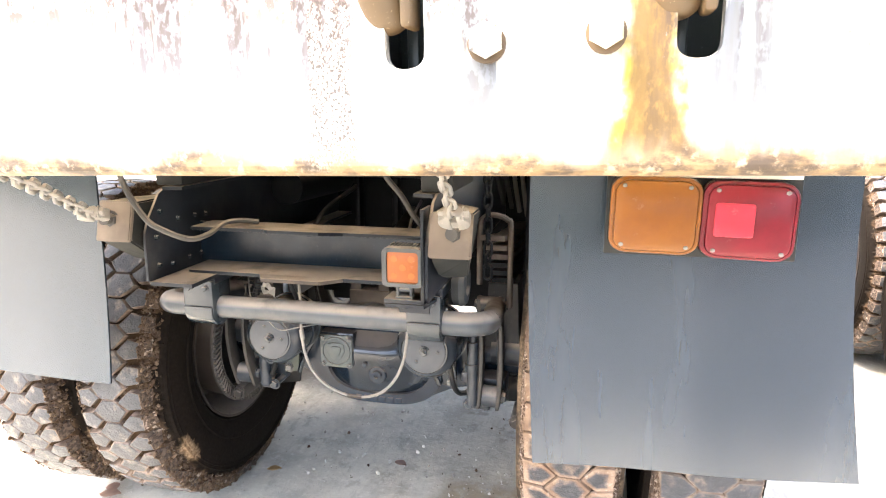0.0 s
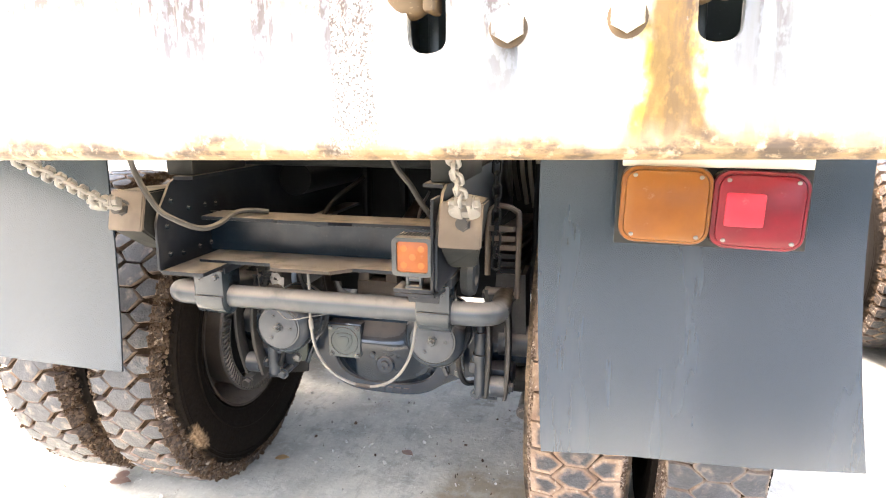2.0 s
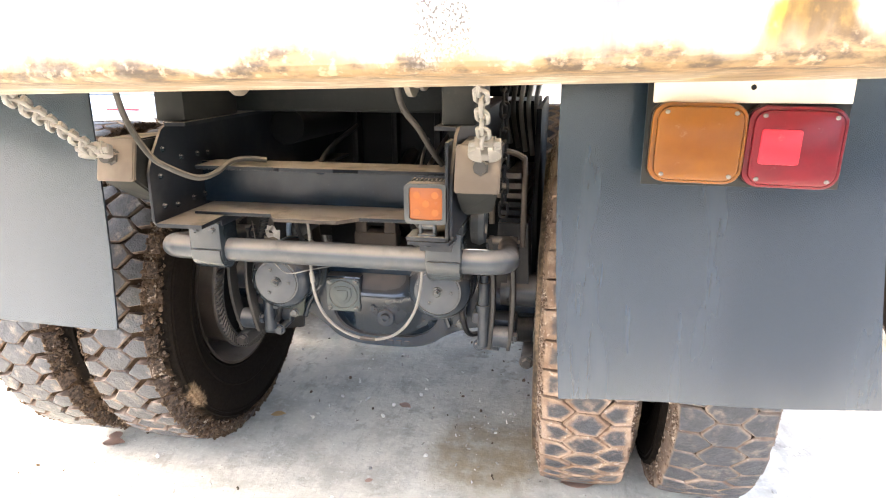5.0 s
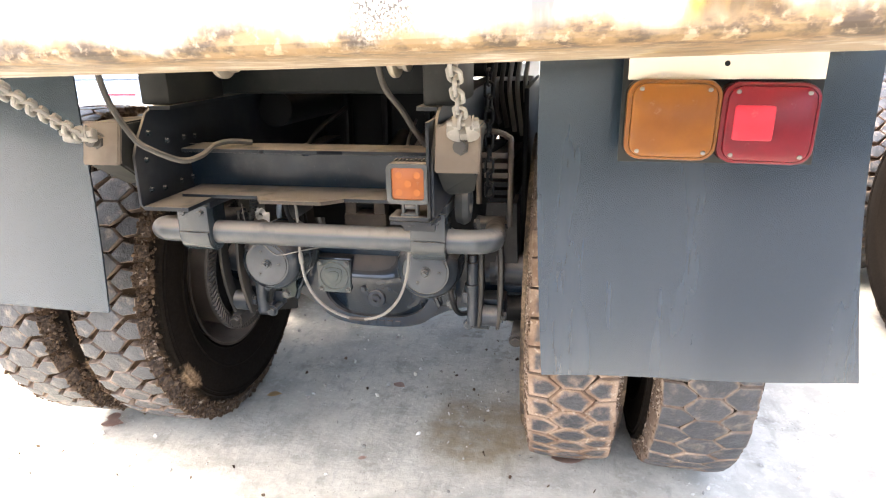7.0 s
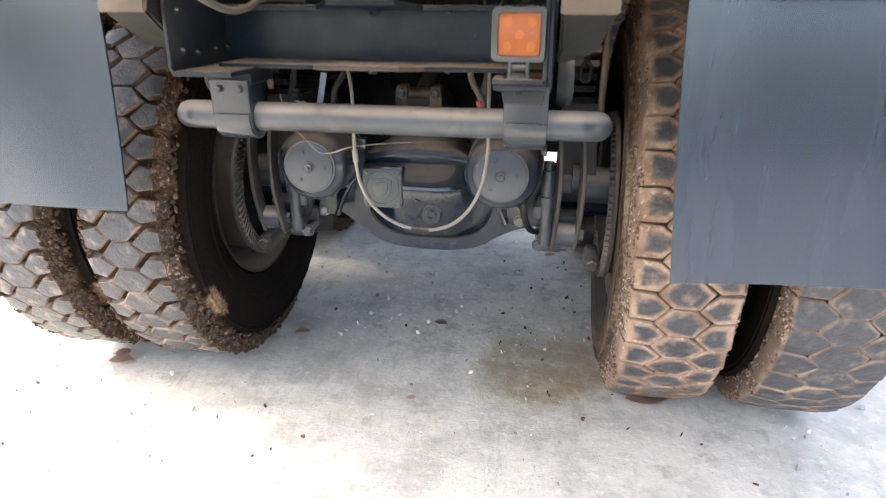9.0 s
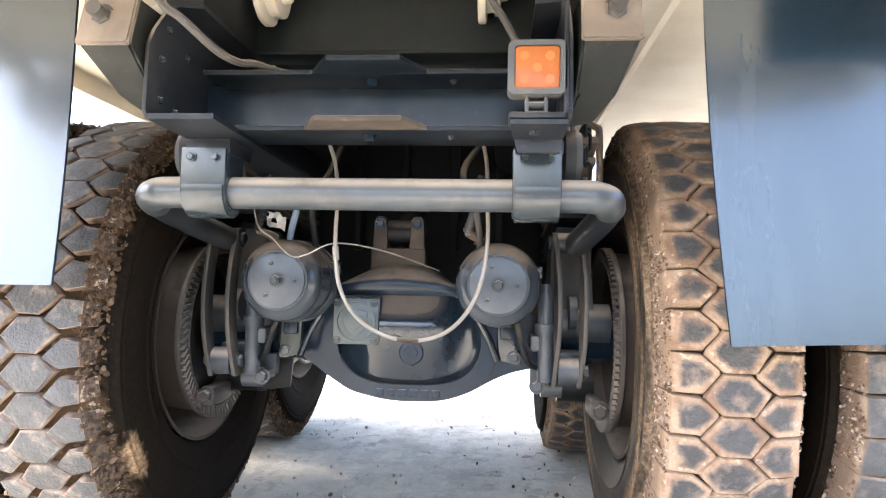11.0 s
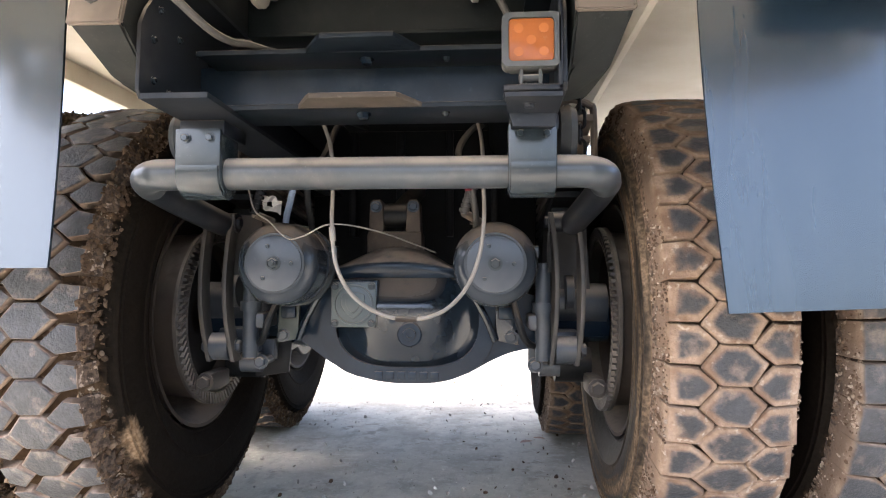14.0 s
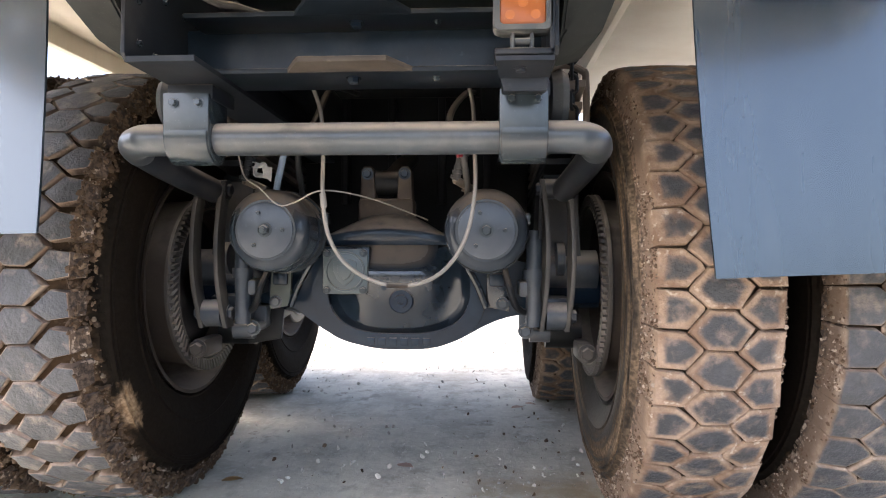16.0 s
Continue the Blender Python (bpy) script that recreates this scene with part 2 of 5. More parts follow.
def make_tread(name, rubber, mud, groove, lo, hi, ragged, patchy):
    """Tread blocks: worn bare rubber in the middle of each block, dried mud round its edge, darker towards the groove
    base.
    """
    n = Nodes(name)
    at = n.geo.outputs["Position"]
    wear = n.t.nodes.new("ShaderNodeAttribute")
    wear.attribute_name = "wear"
    w = wear.outputs["Fac"]
    mid, fine, big = n.noise(42, 5, co=at), n.noise(140, 4, co=at), n.noise(9, 4, co=at)
    mask = n.math("ADD", w, n.math("MULTIPLY", n.math("SUBTRACT", mid, 0.5), ragged))
    mask = n.math("ADD", mask, n.math("MULTIPLY", n.math("SUBTRACT", big, 0.5), patchy))
    mask = n.ramp(mask, lo, hi)
    earth = n.mix(n.ramp(fine, 0.3, 0.7), tuple(c * 0.8 for c in mud), mud)
    earth = n.mix(n.ramp(n.noise(14, 5, co=at), 0.35, 0.65), tuple(c * f for c, f in zip(mud, (0.52, 0.46, 0.42))), earth)
    pale = n.math("MULTIPLY", n.ramp(n.noise(60, 5, co=at), 0.55, 0.68), n.ramp(n.noise(11, 3, co=at), 0.45, 0.6))
    earth = n.mix(n.math("MULTIPLY", pale, 0.55), earth, (0.56, 0.47, 0.37))
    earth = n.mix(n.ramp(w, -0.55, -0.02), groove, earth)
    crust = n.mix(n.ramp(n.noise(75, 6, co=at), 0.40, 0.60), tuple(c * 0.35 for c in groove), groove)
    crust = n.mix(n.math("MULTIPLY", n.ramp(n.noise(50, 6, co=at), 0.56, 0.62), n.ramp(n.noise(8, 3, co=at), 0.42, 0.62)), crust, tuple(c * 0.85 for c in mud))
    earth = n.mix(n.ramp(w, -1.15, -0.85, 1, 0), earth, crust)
    bare = n.mix(n.ramp(n.noise(30, 4, co=at), 0.35, 0.7), tuple(c * 0.7 for c in rubber), rubber)
    own = n.t.nodes.new("ShaderNodeObjectInfo").outputs["Random"]
    bare = n.mix(n.ramp(own, 0, 1, 0, 0.45), bare, tuple(c * 0.55 for c in rubber))
    bare = n.mix(n.ramp(n.noise(20, 5, co=at), 0.50, 0.72, 0, 0.42), bare, mud)
    n.set("Base Color", n.mix(mask, earth, bare)).set("Roughness", n.ramp(mask, 0, 1, 0.95, 0.5)).set("Specular IOR Level", 0.4)
    n.bump(n.math("ADD", n.math("MULTIPLY", fine, 0.6), mid), 0.85, 0.006)
    return n.m


def make_ground():
    n = Nodes("dusty_ground")
    big, mid, fine, grit = n.noise(0.7, 5), n.noise(4.5, 7, rough=0.65), n.noise(38, 6), n.noise(220, 3)
    col = n.mix(n.ramp(big, 0.35, 0.65), (0.50, 0.465, 0.378), (0.575, 0.537, 0.440))
    col = n.mix(n.ramp(mid, 0.42, 0.66, 0, 0.75), col, (0.34, 0.315, 0.260))
    track = n.noise(7, 6, (1.6, 0.35, 1), 0.7)
    col = n.mix(n.ramp(track, 0.54, 0.68, 0, 0.36), col, (0.21, 0.19, 0.155))
    col = n.mix(n.ramp(n.noise(11, 6, rough=0.7), 0.52, 0.68, 0, 0.5), col, (0.64, 0.60, 0.50))
    col = n.mix(n.ramp(n.noise(19, 6, (1, 0.5, 1), 0.7), 0.55, 0.70, 0, 0.4), col, (0.33, 0.31, 0.275))
    col = n.mix(n.ramp(fine, 0.55, 0.72, 0, 0.35), col, (0.78, 0.735, 0.64))
    col = n.mix(n.ramp(grit, 0.62, 0.72, 0, 0.25), col, (0.24, 0.22, 0.19))
    x, y, z = n.xyz()
    wob = n.math("MULTIPLY", n.math("SUBTRACT", n.noise(6, 5), 0.5), 0.55)
    dx = n.math("MULTIPLY", n.math("SUBTRACT", x, 0.40), 2.6)
    dy = n.math("MULTIPLY", n.math("SUBTRACT", y, 2.30), 2.3)
    d = n.math("ADD", n.math("SQRT", n.math("ADD", n.math("MULTIPLY", dx, dx), n.math("MULTIPLY", dy, dy))), wob)
    oil = n.math("MULTIPLY", n.ramp(d, 0.35, 0.75, 0.85, 0), n.ramp(n.noise(16, 5), 0.3, 0.6, 0.55, 1.0))
    col = n.mix(oil, col, (0.25, 0.18, 0.085))
    blot = n.math("MULTIPLY", n.ramp(n.noise(8.5, 6, rough=0.7), 0.53, 0.64), n.ramp(n.noise(1.9, 3), 0.42, 0.6))
    col = n.mix(n.math("MULTIPLY", blot, n.ramp(y, 2.3, 3.1, 0.40, 0.65)), col, (0.19, 0.165, 0.130))
    scuff = n.math("MULTIPLY", n.ramp(n.noise(3.2, 6, (1, 0.6, 1), 0.7), 0.47, 0.60), n.ramp(y, 2.6, 3.4, 0.0, 0.42))
    col = n.mix(scuff, col, (0.27, 0.235, 0.185))
    fleck = n.math("MULTIPLY", n.ramp(n.noise(90, 4), 0.63, 0.68), n.ramp(n.noise(5, 3), 0.5, 0.62))
    col = n.mix(n.math("MULTIPLY", fleck, 0.6), col, (0.13, 0.115, 0.095))
    # unseen ground behind the camera, darkened to dim what the flaps reflect
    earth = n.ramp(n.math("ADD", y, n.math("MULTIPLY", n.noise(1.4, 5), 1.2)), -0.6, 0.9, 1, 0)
    # weaker on the left, so that the left flap reflects brighter
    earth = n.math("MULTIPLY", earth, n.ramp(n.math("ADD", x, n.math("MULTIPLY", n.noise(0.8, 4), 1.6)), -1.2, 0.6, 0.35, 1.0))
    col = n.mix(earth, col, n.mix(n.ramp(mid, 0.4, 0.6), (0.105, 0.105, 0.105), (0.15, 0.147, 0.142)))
    n.set("Base Color", col).set("Roughness", n.ramp(oil, 0, 0.6, 0.92, 0.55))
    n.bump(n.math("ADD", n.math("ADD", mid, n.math("MULTIPLY", fine, 0.5)), n.math("MULTIPLY", grit, 0.12)), 0.55, 0.012)
    return n.m


def make_lens(name, base, deep, cell):
    n = Nodes(name)
    x, y, z = n.xyz()
    wave = n.math("MULTIPLY", n.math("SINE", n.math("MULTIPLY", x, cell)), n.math("SINE", n.math("MULTIPLY", z, cell)))
    col = n.mix(n.ramp(n.noise(14, 4), 0.35, 0.7), base, deep)
    col = n.mix(n.ramp(n.noise(60, 5), 0.62, 0.78, 0, 0.15), col, (0.5, 0.42, 0.34))
    n.set("Base Color", col).set("Roughness", 0.28).set("Coat Weight", 0.12).set("Coat Roughness", 0.2).set("Specular IOR Level", 0.35)
    n.bump(wave, 0.03, 0.0006)
    return n.m


CHASSIS = painted("chassis_paint", (0.011, 0.014, 0.019), 0.42, film_all=0.05, spec=0.3, worn=(0.035, 0.040, 0.045))
BLUE = painted("crossmember_paint", (0.009, 0.019, 0.029), 0.25, film_all=0.05, spec=0.35, worn=(0.04, 0.055, 0.07))
FLANGE = painted("flange_paint", (0.007, 0.011, 0.016), 0.35, film_all=0.02, spec=0.2, worn=(0.03, 0.033, 0.036))
AXLE = painted("axle_paint", (0.010, 0.020, 0.034), 0.22, dust=0.9, film_all=0.006, spec=0.28, worn=(0.020, 0.030, 0.041), earth=(0.235, 0.190, 0.150))
CAP = painted("cap_paint", (0.044, 0.054, 0.066), 0.26, dust=0.8, film_all=0.04, spec=0.45)
STUB = painted("dusty_slate_paint", (0.036, 0.045, 0.055), 0.34, dust=0.9, film_all=0.12, spec=0.4, worn=(0.09, 0.092, 0.09))
CAN = painted("chamber_paint", (0.030, 0.038, 0.047), 0.19, dust=0.95, film_all=0.04, spec=0.5, earth=(0.19, 0.148, 0.112))
COVER = painted("cover_paint", (0.011, 0.018, 0.026), 0.14, dust=0.9, film_all=0.02, spec=0.55, worn=(0.022, 0.030, 0.038), earth=(0.165, 0.126, 0.094), lie=0.36)
BARPAINT = painted("bar_paint", (0.050, 0.060, 0.068), 0.30, dust=1.0, film_all=0.12, spec=0.55)
CLAMP = painted("clamp_paint", (0.026, 0.035, 0.041), 0.18, dust=0.8, film_all=0.03, spec=0.6)
PLATE = painted("plate_paint", (0.050, 0.066, 0.066), 0.35, dust=0.8, film_all=0.05)
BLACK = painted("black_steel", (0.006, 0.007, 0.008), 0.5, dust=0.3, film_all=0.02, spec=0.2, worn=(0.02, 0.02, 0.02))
HINGE = painted("hinge_paint", (0.038, 0.034, 0.029), 0.55, dust=0.9)
BRACKET = painted("dusty_bracket", (0.125, 0.098, 0.075), 0.55, dust=1.0, film_all=0.25)
FORK = painted("dusty_casting", (0.060, 0.048, 0.039), 0.6, dust=0.9, film_all=0.3, spec=0.2, earth=(0.22, 0.17, 0.13))
DARKBRACKET = painted("green_grey_bracket", (0.021, 0.023, 0.022), 0.5, dust=0.9, film_all=0.04, spec=0.2)
RIM = painted("dusty_rim", (0.045, 0.034, 0.026), 0.7, dust=0.35, spec=0.2)
DRUM = painted("drum_iron", (0.062, 0.053, 0.045), 0.55, dust=0.6, spec=0.3, worn=(0.14, 0.12, 0.10))
CHAIN = painted("galvanised_chain", (0.30, 0.285, 0.26), 0.5, dust=0.4, metal=0.2)
HOSE = painted("dusty_hose", (0.060, 0.056, 0.050), 0.6, dust=0.5)
WIRE = painted("pale_cable", (0.27, 0.245, 0.21), 0.55, dust=0.4)
HOUSING = painted("lamp_housing", (0.055, 0.060, 0.060), 0.5, dust=0.9)
PIN = painted("stained_cream", (0.135, 0.085, 0.036), 0.5, dust=0.15, worn=(0.36, 0.27, 0.15), grain=25)
GREEN = painted("green_primer", (0.030, 0.042, 0.031), 0.5, dust=0.4)
TABTAN = painted("tan_tab", (0.078, 0.064, 0.052), 0.6, dust=1.0, film_all=0.15, spec=0.2)
TAN = painted("tan_dusty_steel", (0.21, 0.172, 0.140), 0.75, dust=0.7, film_all=0.4, spec=0.2, worn=(0.12, 0.10, 0.085), grain=40)
GAPWHITE = painted("gap_white", (0.72, 0.70, 0.66), 0.6, dust=0.2)
RUBSTOP = painted("grey_rubber", (0.060, 0.064, 0.064), 0.75, dust=0.6, spec=0.2)
SCREW = painted("zinc_screw", (0.28, 0.26, 0.24), 0.4, dust=0.2, metal=0.7)
PALE = painted("pale_blue_paint", (0.36, 0.45, 0.58), 0.5, dust=0.3)
FLAP = make_flap()
CREAM = make_body_paint("cream_paint", False)
TAIL = make_body_paint("rusty_cream_paint", True)
RUBBER = [make_tyre("dark_tyre_rubber", (0.013, 0.0100, 0.0075), (0.13, 0.082, 0.048), -0.14, 0.0, 0.86), make_tyre("dusty_tyre_rubber", (0.020, 0.018, 0.016), (0.26, 0.185, 0.12), 0.26, 0.9)]
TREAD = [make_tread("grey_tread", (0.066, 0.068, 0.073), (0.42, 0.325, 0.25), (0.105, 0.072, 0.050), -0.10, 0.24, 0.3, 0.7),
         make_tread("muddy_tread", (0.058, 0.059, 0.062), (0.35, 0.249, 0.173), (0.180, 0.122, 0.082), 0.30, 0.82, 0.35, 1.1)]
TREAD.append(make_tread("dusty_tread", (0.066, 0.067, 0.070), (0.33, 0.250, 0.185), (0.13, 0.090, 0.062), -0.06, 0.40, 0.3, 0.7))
MUD = [make_crumbs("dark_mud", (0.084, 0.054, 0.033), (0.22, 0.155, 0.10), 0.88), make_crumbs("tan_mud", (0.11, 0.070, 0.045), (0.47, 0.38, 0.295), 0.75)]
GROUND = make_ground()
AMBER = make_lens("amber_lens", (0.205, 0.072, 0.006), (0.17, 0.055, 0.005), 700)
RED = make_lens("red_lens", (0.17, 0.005, 0.012), (0.12, 0.004, 0.009), 700)
REFLEX = make_lens("red_reflector", (0.55, 0.026, 0.048), (0.50, 0.024, 0.04), 1500)
LED = make_lens("orange_spot", (0.35, 0.106, 0.02), (0.325, 0.098, 0.018), 420)
LEAFDRY = painted("dry_leaf", (0.60, 0.36, 0.11), 0.7, dust=0.2)
LEAFBROWN = painted("brown_leaf", (0.42, 0.25, 0.175), 0.7, dust=0.2)
STONE = make_crumbs("grey_stone", (0.30, 0.27, 0.23), (0.70, 0.66, 0.57), 0.45)


# ---- mesh helpers ----
def part(name, bm, material, parent=None, label="", smooth=35):
    """Links a bmesh as one mesh object under a thing or a part."""
    me = bpy.data.meshes.new(name)
    bm.normal_update()
    bm.to_mesh(me)
    bm.free()
    for m in material if isinstance(material, (list, tuple)) else [material]:
        me.materials.append(m)
    if smooth:
        me.shade_smooth()
        me.set_sharp_from_angle(angle=radians(smooth))
    ob = new(name, me)
    ob.parent = parent
    return tagged(ob, label)


def thing(name, label, category, at=(0, 0, 0), group="", kind=""):
    ob = new(name)
    ob.location = at
    ob.empty_display_size = 0.1
    return tagged(ob, label, category, group, kind)


def box(bm, lo, hi, bevel=0.004, seg=2):
    """A box between two corners, with its edges rounded."""
    lo, hi = Vector(lo), Vector(hi)
    made = bmesh.ops.create_cube(bm, size=1, matrix=Matrix.LocRotScale((lo + hi) / 2, None, hi - lo))["verts"]
    if bevel:
        edges = {e for v in made for e in v.link_edges}
        bmesh.ops.bevel(bm, geom=list(edges), offset=bevel, segments=seg, profile=0.5, affect="EDGES")
    return bm


def rod(bm, a, b, r, seg=20, r2=None, caps=True):
    """A cylinder or cone from a to b."""
    a, b = Vector(a), Vector(b)
    m = Matrix.Translation((a + b) / 2) @ (b - a).to_track_quat("Z", "Y").to_matrix().to_4x4()
    bmesh.ops.create_cone(bm, cap_ends=caps, segments=seg, radius1=r, radius2=r if r2 is None else r2, depth=(b - a).length, matrix=m)
    return bm


def lathe(bm, profile, axis="x", at=(0, 0, 0), seg=64, mat=0):
    """Turns a profile of (along, radius) round an axis through at."""
    at = Vector(at)
    rings = []
    for u, r in profile:
        ring = []
        for k in range(seg):
            a = 2 * math.pi * k / seg
            c, s = r * math.cos(a), r * math.sin(a)
            ring.append(bm.verts.new(at + Vector((u, c, s) if axis == "x" else (c, u, -s) if axis == "y" else (c, s, u))))
        rings.append(ring)
    for p, q in zip(rings, rings[1:]):
        for k in range(seg):
            f = bm.faces.new((p[k - 1], p[k], q[k], q[k - 1]))
            f.material_index = mat
    for ring, flip in ((rings[0], False), (rings[-1], True)):
        if (Vector(ring[0].co) - Vector(ring[seg // 2].co)).length < 0.02:
            bm.faces.new(ring[::-1] if flip else ring).material_index = mat
    bmesh.ops.recalc_face_normals(bm, faces=bm.faces)
    return bm


def spline(points, steps=8):
    """A smooth line through the points."""
    p = [Vector(q) for q in points]
    p = [2 * p[0] - p[1], *p, 2 * p[-1] - p[-2]]
    out = []
    for a, b, c, d in zip(p, p[1:], p[2:], p[3:]):
        for k in range(steps):
            t = k / steps
            out.append(0.5 * (2 * b + (c - a) * t + (2 * a - 5 * b + 4 * c - d) * t * t + (3 * b - a - 3 * c + d) * t ** 3))
    return [*out, p[-2]]


def tube(bm, points, r, seg=12, steps=8):
    """A round tube along a smooth line through the points, with closed ends."""
    line = spline(points, steps) if steps else [Vector(q) for q in points]
    rings, side = [], None
    for k, q in enumerate(line):
        way = (line[min(k + 1, len(line) - 1)] - line[max(k - 1, 0)]).normalized()
        if side is None:
            side = way.orthogonal().normalized()
        side = (side - way * side.dot(way)).normalized()
        other = way.cross(side)
        rings.append([bm.verts.new(q + r * (side * math.cos(a) + other * math.sin(a))) for a in (2 * math.pi * j / seg for j in range(seg))])
    for p, q in zip(rings, rings[1:]):
        for j in range(seg):
            bm.faces.new((p[j - 1], p[j], q[j], q[j - 1]))
    bm.faces.new(rings[0][::-1])
    bm.faces.new(rings[-1])
    bmesh.ops.recalc_face_normals(bm, faces=bm.faces)
    return bm


def prism(bm, outline, lo, hi, axis="y", bevel=0.0):
    """An outline in the two other axes, drawn out along an axis from lo to hi."""
    def at(u, v, w):
        return {"x": (w, u, v), "y": (u, w, v), "z": (u, v, w)}[axis]

    a = [bm.verts.new(at(u, v, lo)) for u, v in outline]
    b = [bm.verts.new(at(u, v, hi)) for u, v in outline]
    faces = [bm.faces.new(a), bm.faces.new(b[::-1])]
    faces += [bm.faces.new((a[k], a[k - 1], b[k - 1], b[k])) for k in range(len(a))]
    bmesh.ops.recalc_face_normals(bm, faces=faces)
    if bevel:
        edges = [e for f in faces[:2] for e in f.edges]
        bmesh.ops.bevel(bm, geom=edges, offset=bevel, segments=2, profile=0.5, affect="EDGES")
    return bm


def hull(bm, points):
    made = [bm.verts.new(p) for p in points]
    bmesh.ops.convex_hull(bm, input=made)
    return bm


def hexbolt(bm, at, r, h, axis="y", sign=-1, washer=True):
    """A hexagon bolt head with its washer, standing out along an axis."""
    way = Vector({"x": (1, 0, 0), "y": (0, 1, 0), "z": (0, 0, 1)}[axis]) * sign
    at = Vector(at)
    if washer:
        rod(bm, at, at + way * h * 0.25, r * 1.35, 16)
    rod(bm, at + way * h * 0.2, at + way * h * 0.85, r, 6)
    rod(bm, at + way * h * 0.85, at + way * h, r, 6, r * 0.82)
    return bm


def rounded(cx, cz, w, h, r, n=5):
    """A rectangle with round corners, as an outline."""
    out = []
    for sx, sz, a0 in ((1, 1, 0), (-1, 1, 90), (-1, -1, 180), (1, -1, 270)):
        for k in range(n + 1):
            a = radians(a0 + 90 * k / n)
            out.append((cx + sx * (w / 2 - r) + r * math.cos(a), cz + sz * (h / 2 - r) + r * math.sin(a)))
    return out


B = bmesh.new

# ---- ground ----
bm = B()
near = [-12 + 0.4 * k for k in range(61)]
xs = [-900, -120, -30, *near, 30, 120, 900]
ys = [-900, -120, -30, *near, 30, 120, 900]
grid = [[bm.verts.new((x, y, 0.010 * noise.noise((x * 0.9, y * 0.9, 3)) * (abs(x) < 13) * (abs(y) < 13) - 0.004)) for x in xs] for y in ys]
for r0, r1 in zip(grid, grid[1:]):
    for k in range(len(xs) - 1):
        bm.faces.new((r0[k], r0[k + 1], r1[k + 1], r1[k]))
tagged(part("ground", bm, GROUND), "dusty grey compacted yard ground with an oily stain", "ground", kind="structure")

# ---- wheels ----
R_TYRE, LUGS = 0.60, 46


PITCH = 2 * math.pi / LUGS
ROWS = [  # turn in pitches, outline of (share of a pitch, metres across)
    (0.0, [(-0.41, 0.123), (0.41, 0.123), (0.455, 0.072), (0.10, 0.037), (-0.04, 0.036), (-0.455, 0.066)]),
    (0.5, [(-0.465, -0.030), (-0.465, 0.026), (-0.06, 0.059), (0.03, 0.060), (0.465, 0.030), (0.465, -0.026), (0.06, -0.059), (-0.03, -0.060)]),
    (0.02, [(-0.41, -0.123), (0.41, -0.123), (0.455, -0.066), (0.04, -0.036), (-0.10, -0.037), (-0.455, -0.072)]),
]


def inset(outline, wide, thin):
    """Draws each edge of a block's outline inwards: edges on the falling diagonal by wide, the rest by thin."""
    span = PITCH * R_TYRE
    pts = [Vector((u * span, v)) for u, v in outline]
    if sum(p.x * q.y - q.x * p.y for p, q in zip(pts, pts[1:] + pts[:1])) < 0:
        pts.reverse()
    lines = []
    for p, q in zip(pts, pts[1:] + pts[:1]):
        d = (q - p).normalized()
        slot = d.x * d.y < -0.12
        edge = abs(p.y) > 0.105 and abs(q.y) > 0.105
        lines.append((p + Vector((-d.y, d.x)) * (0.0 if edge else wide if slot else thin), d))
    out = []
    for (p, d), (q, e) in zip(lines[-1:] + lines[:-1], lines):
        cross = d.x * e.y - d.y * e.x
        k = ((q - p).x * e.y - (q - p).y * e.x) / cross if abs(cross) > 0.05 else 0.0
        at = p + d * k
        out.append((at.x / span, at.y))
    return out


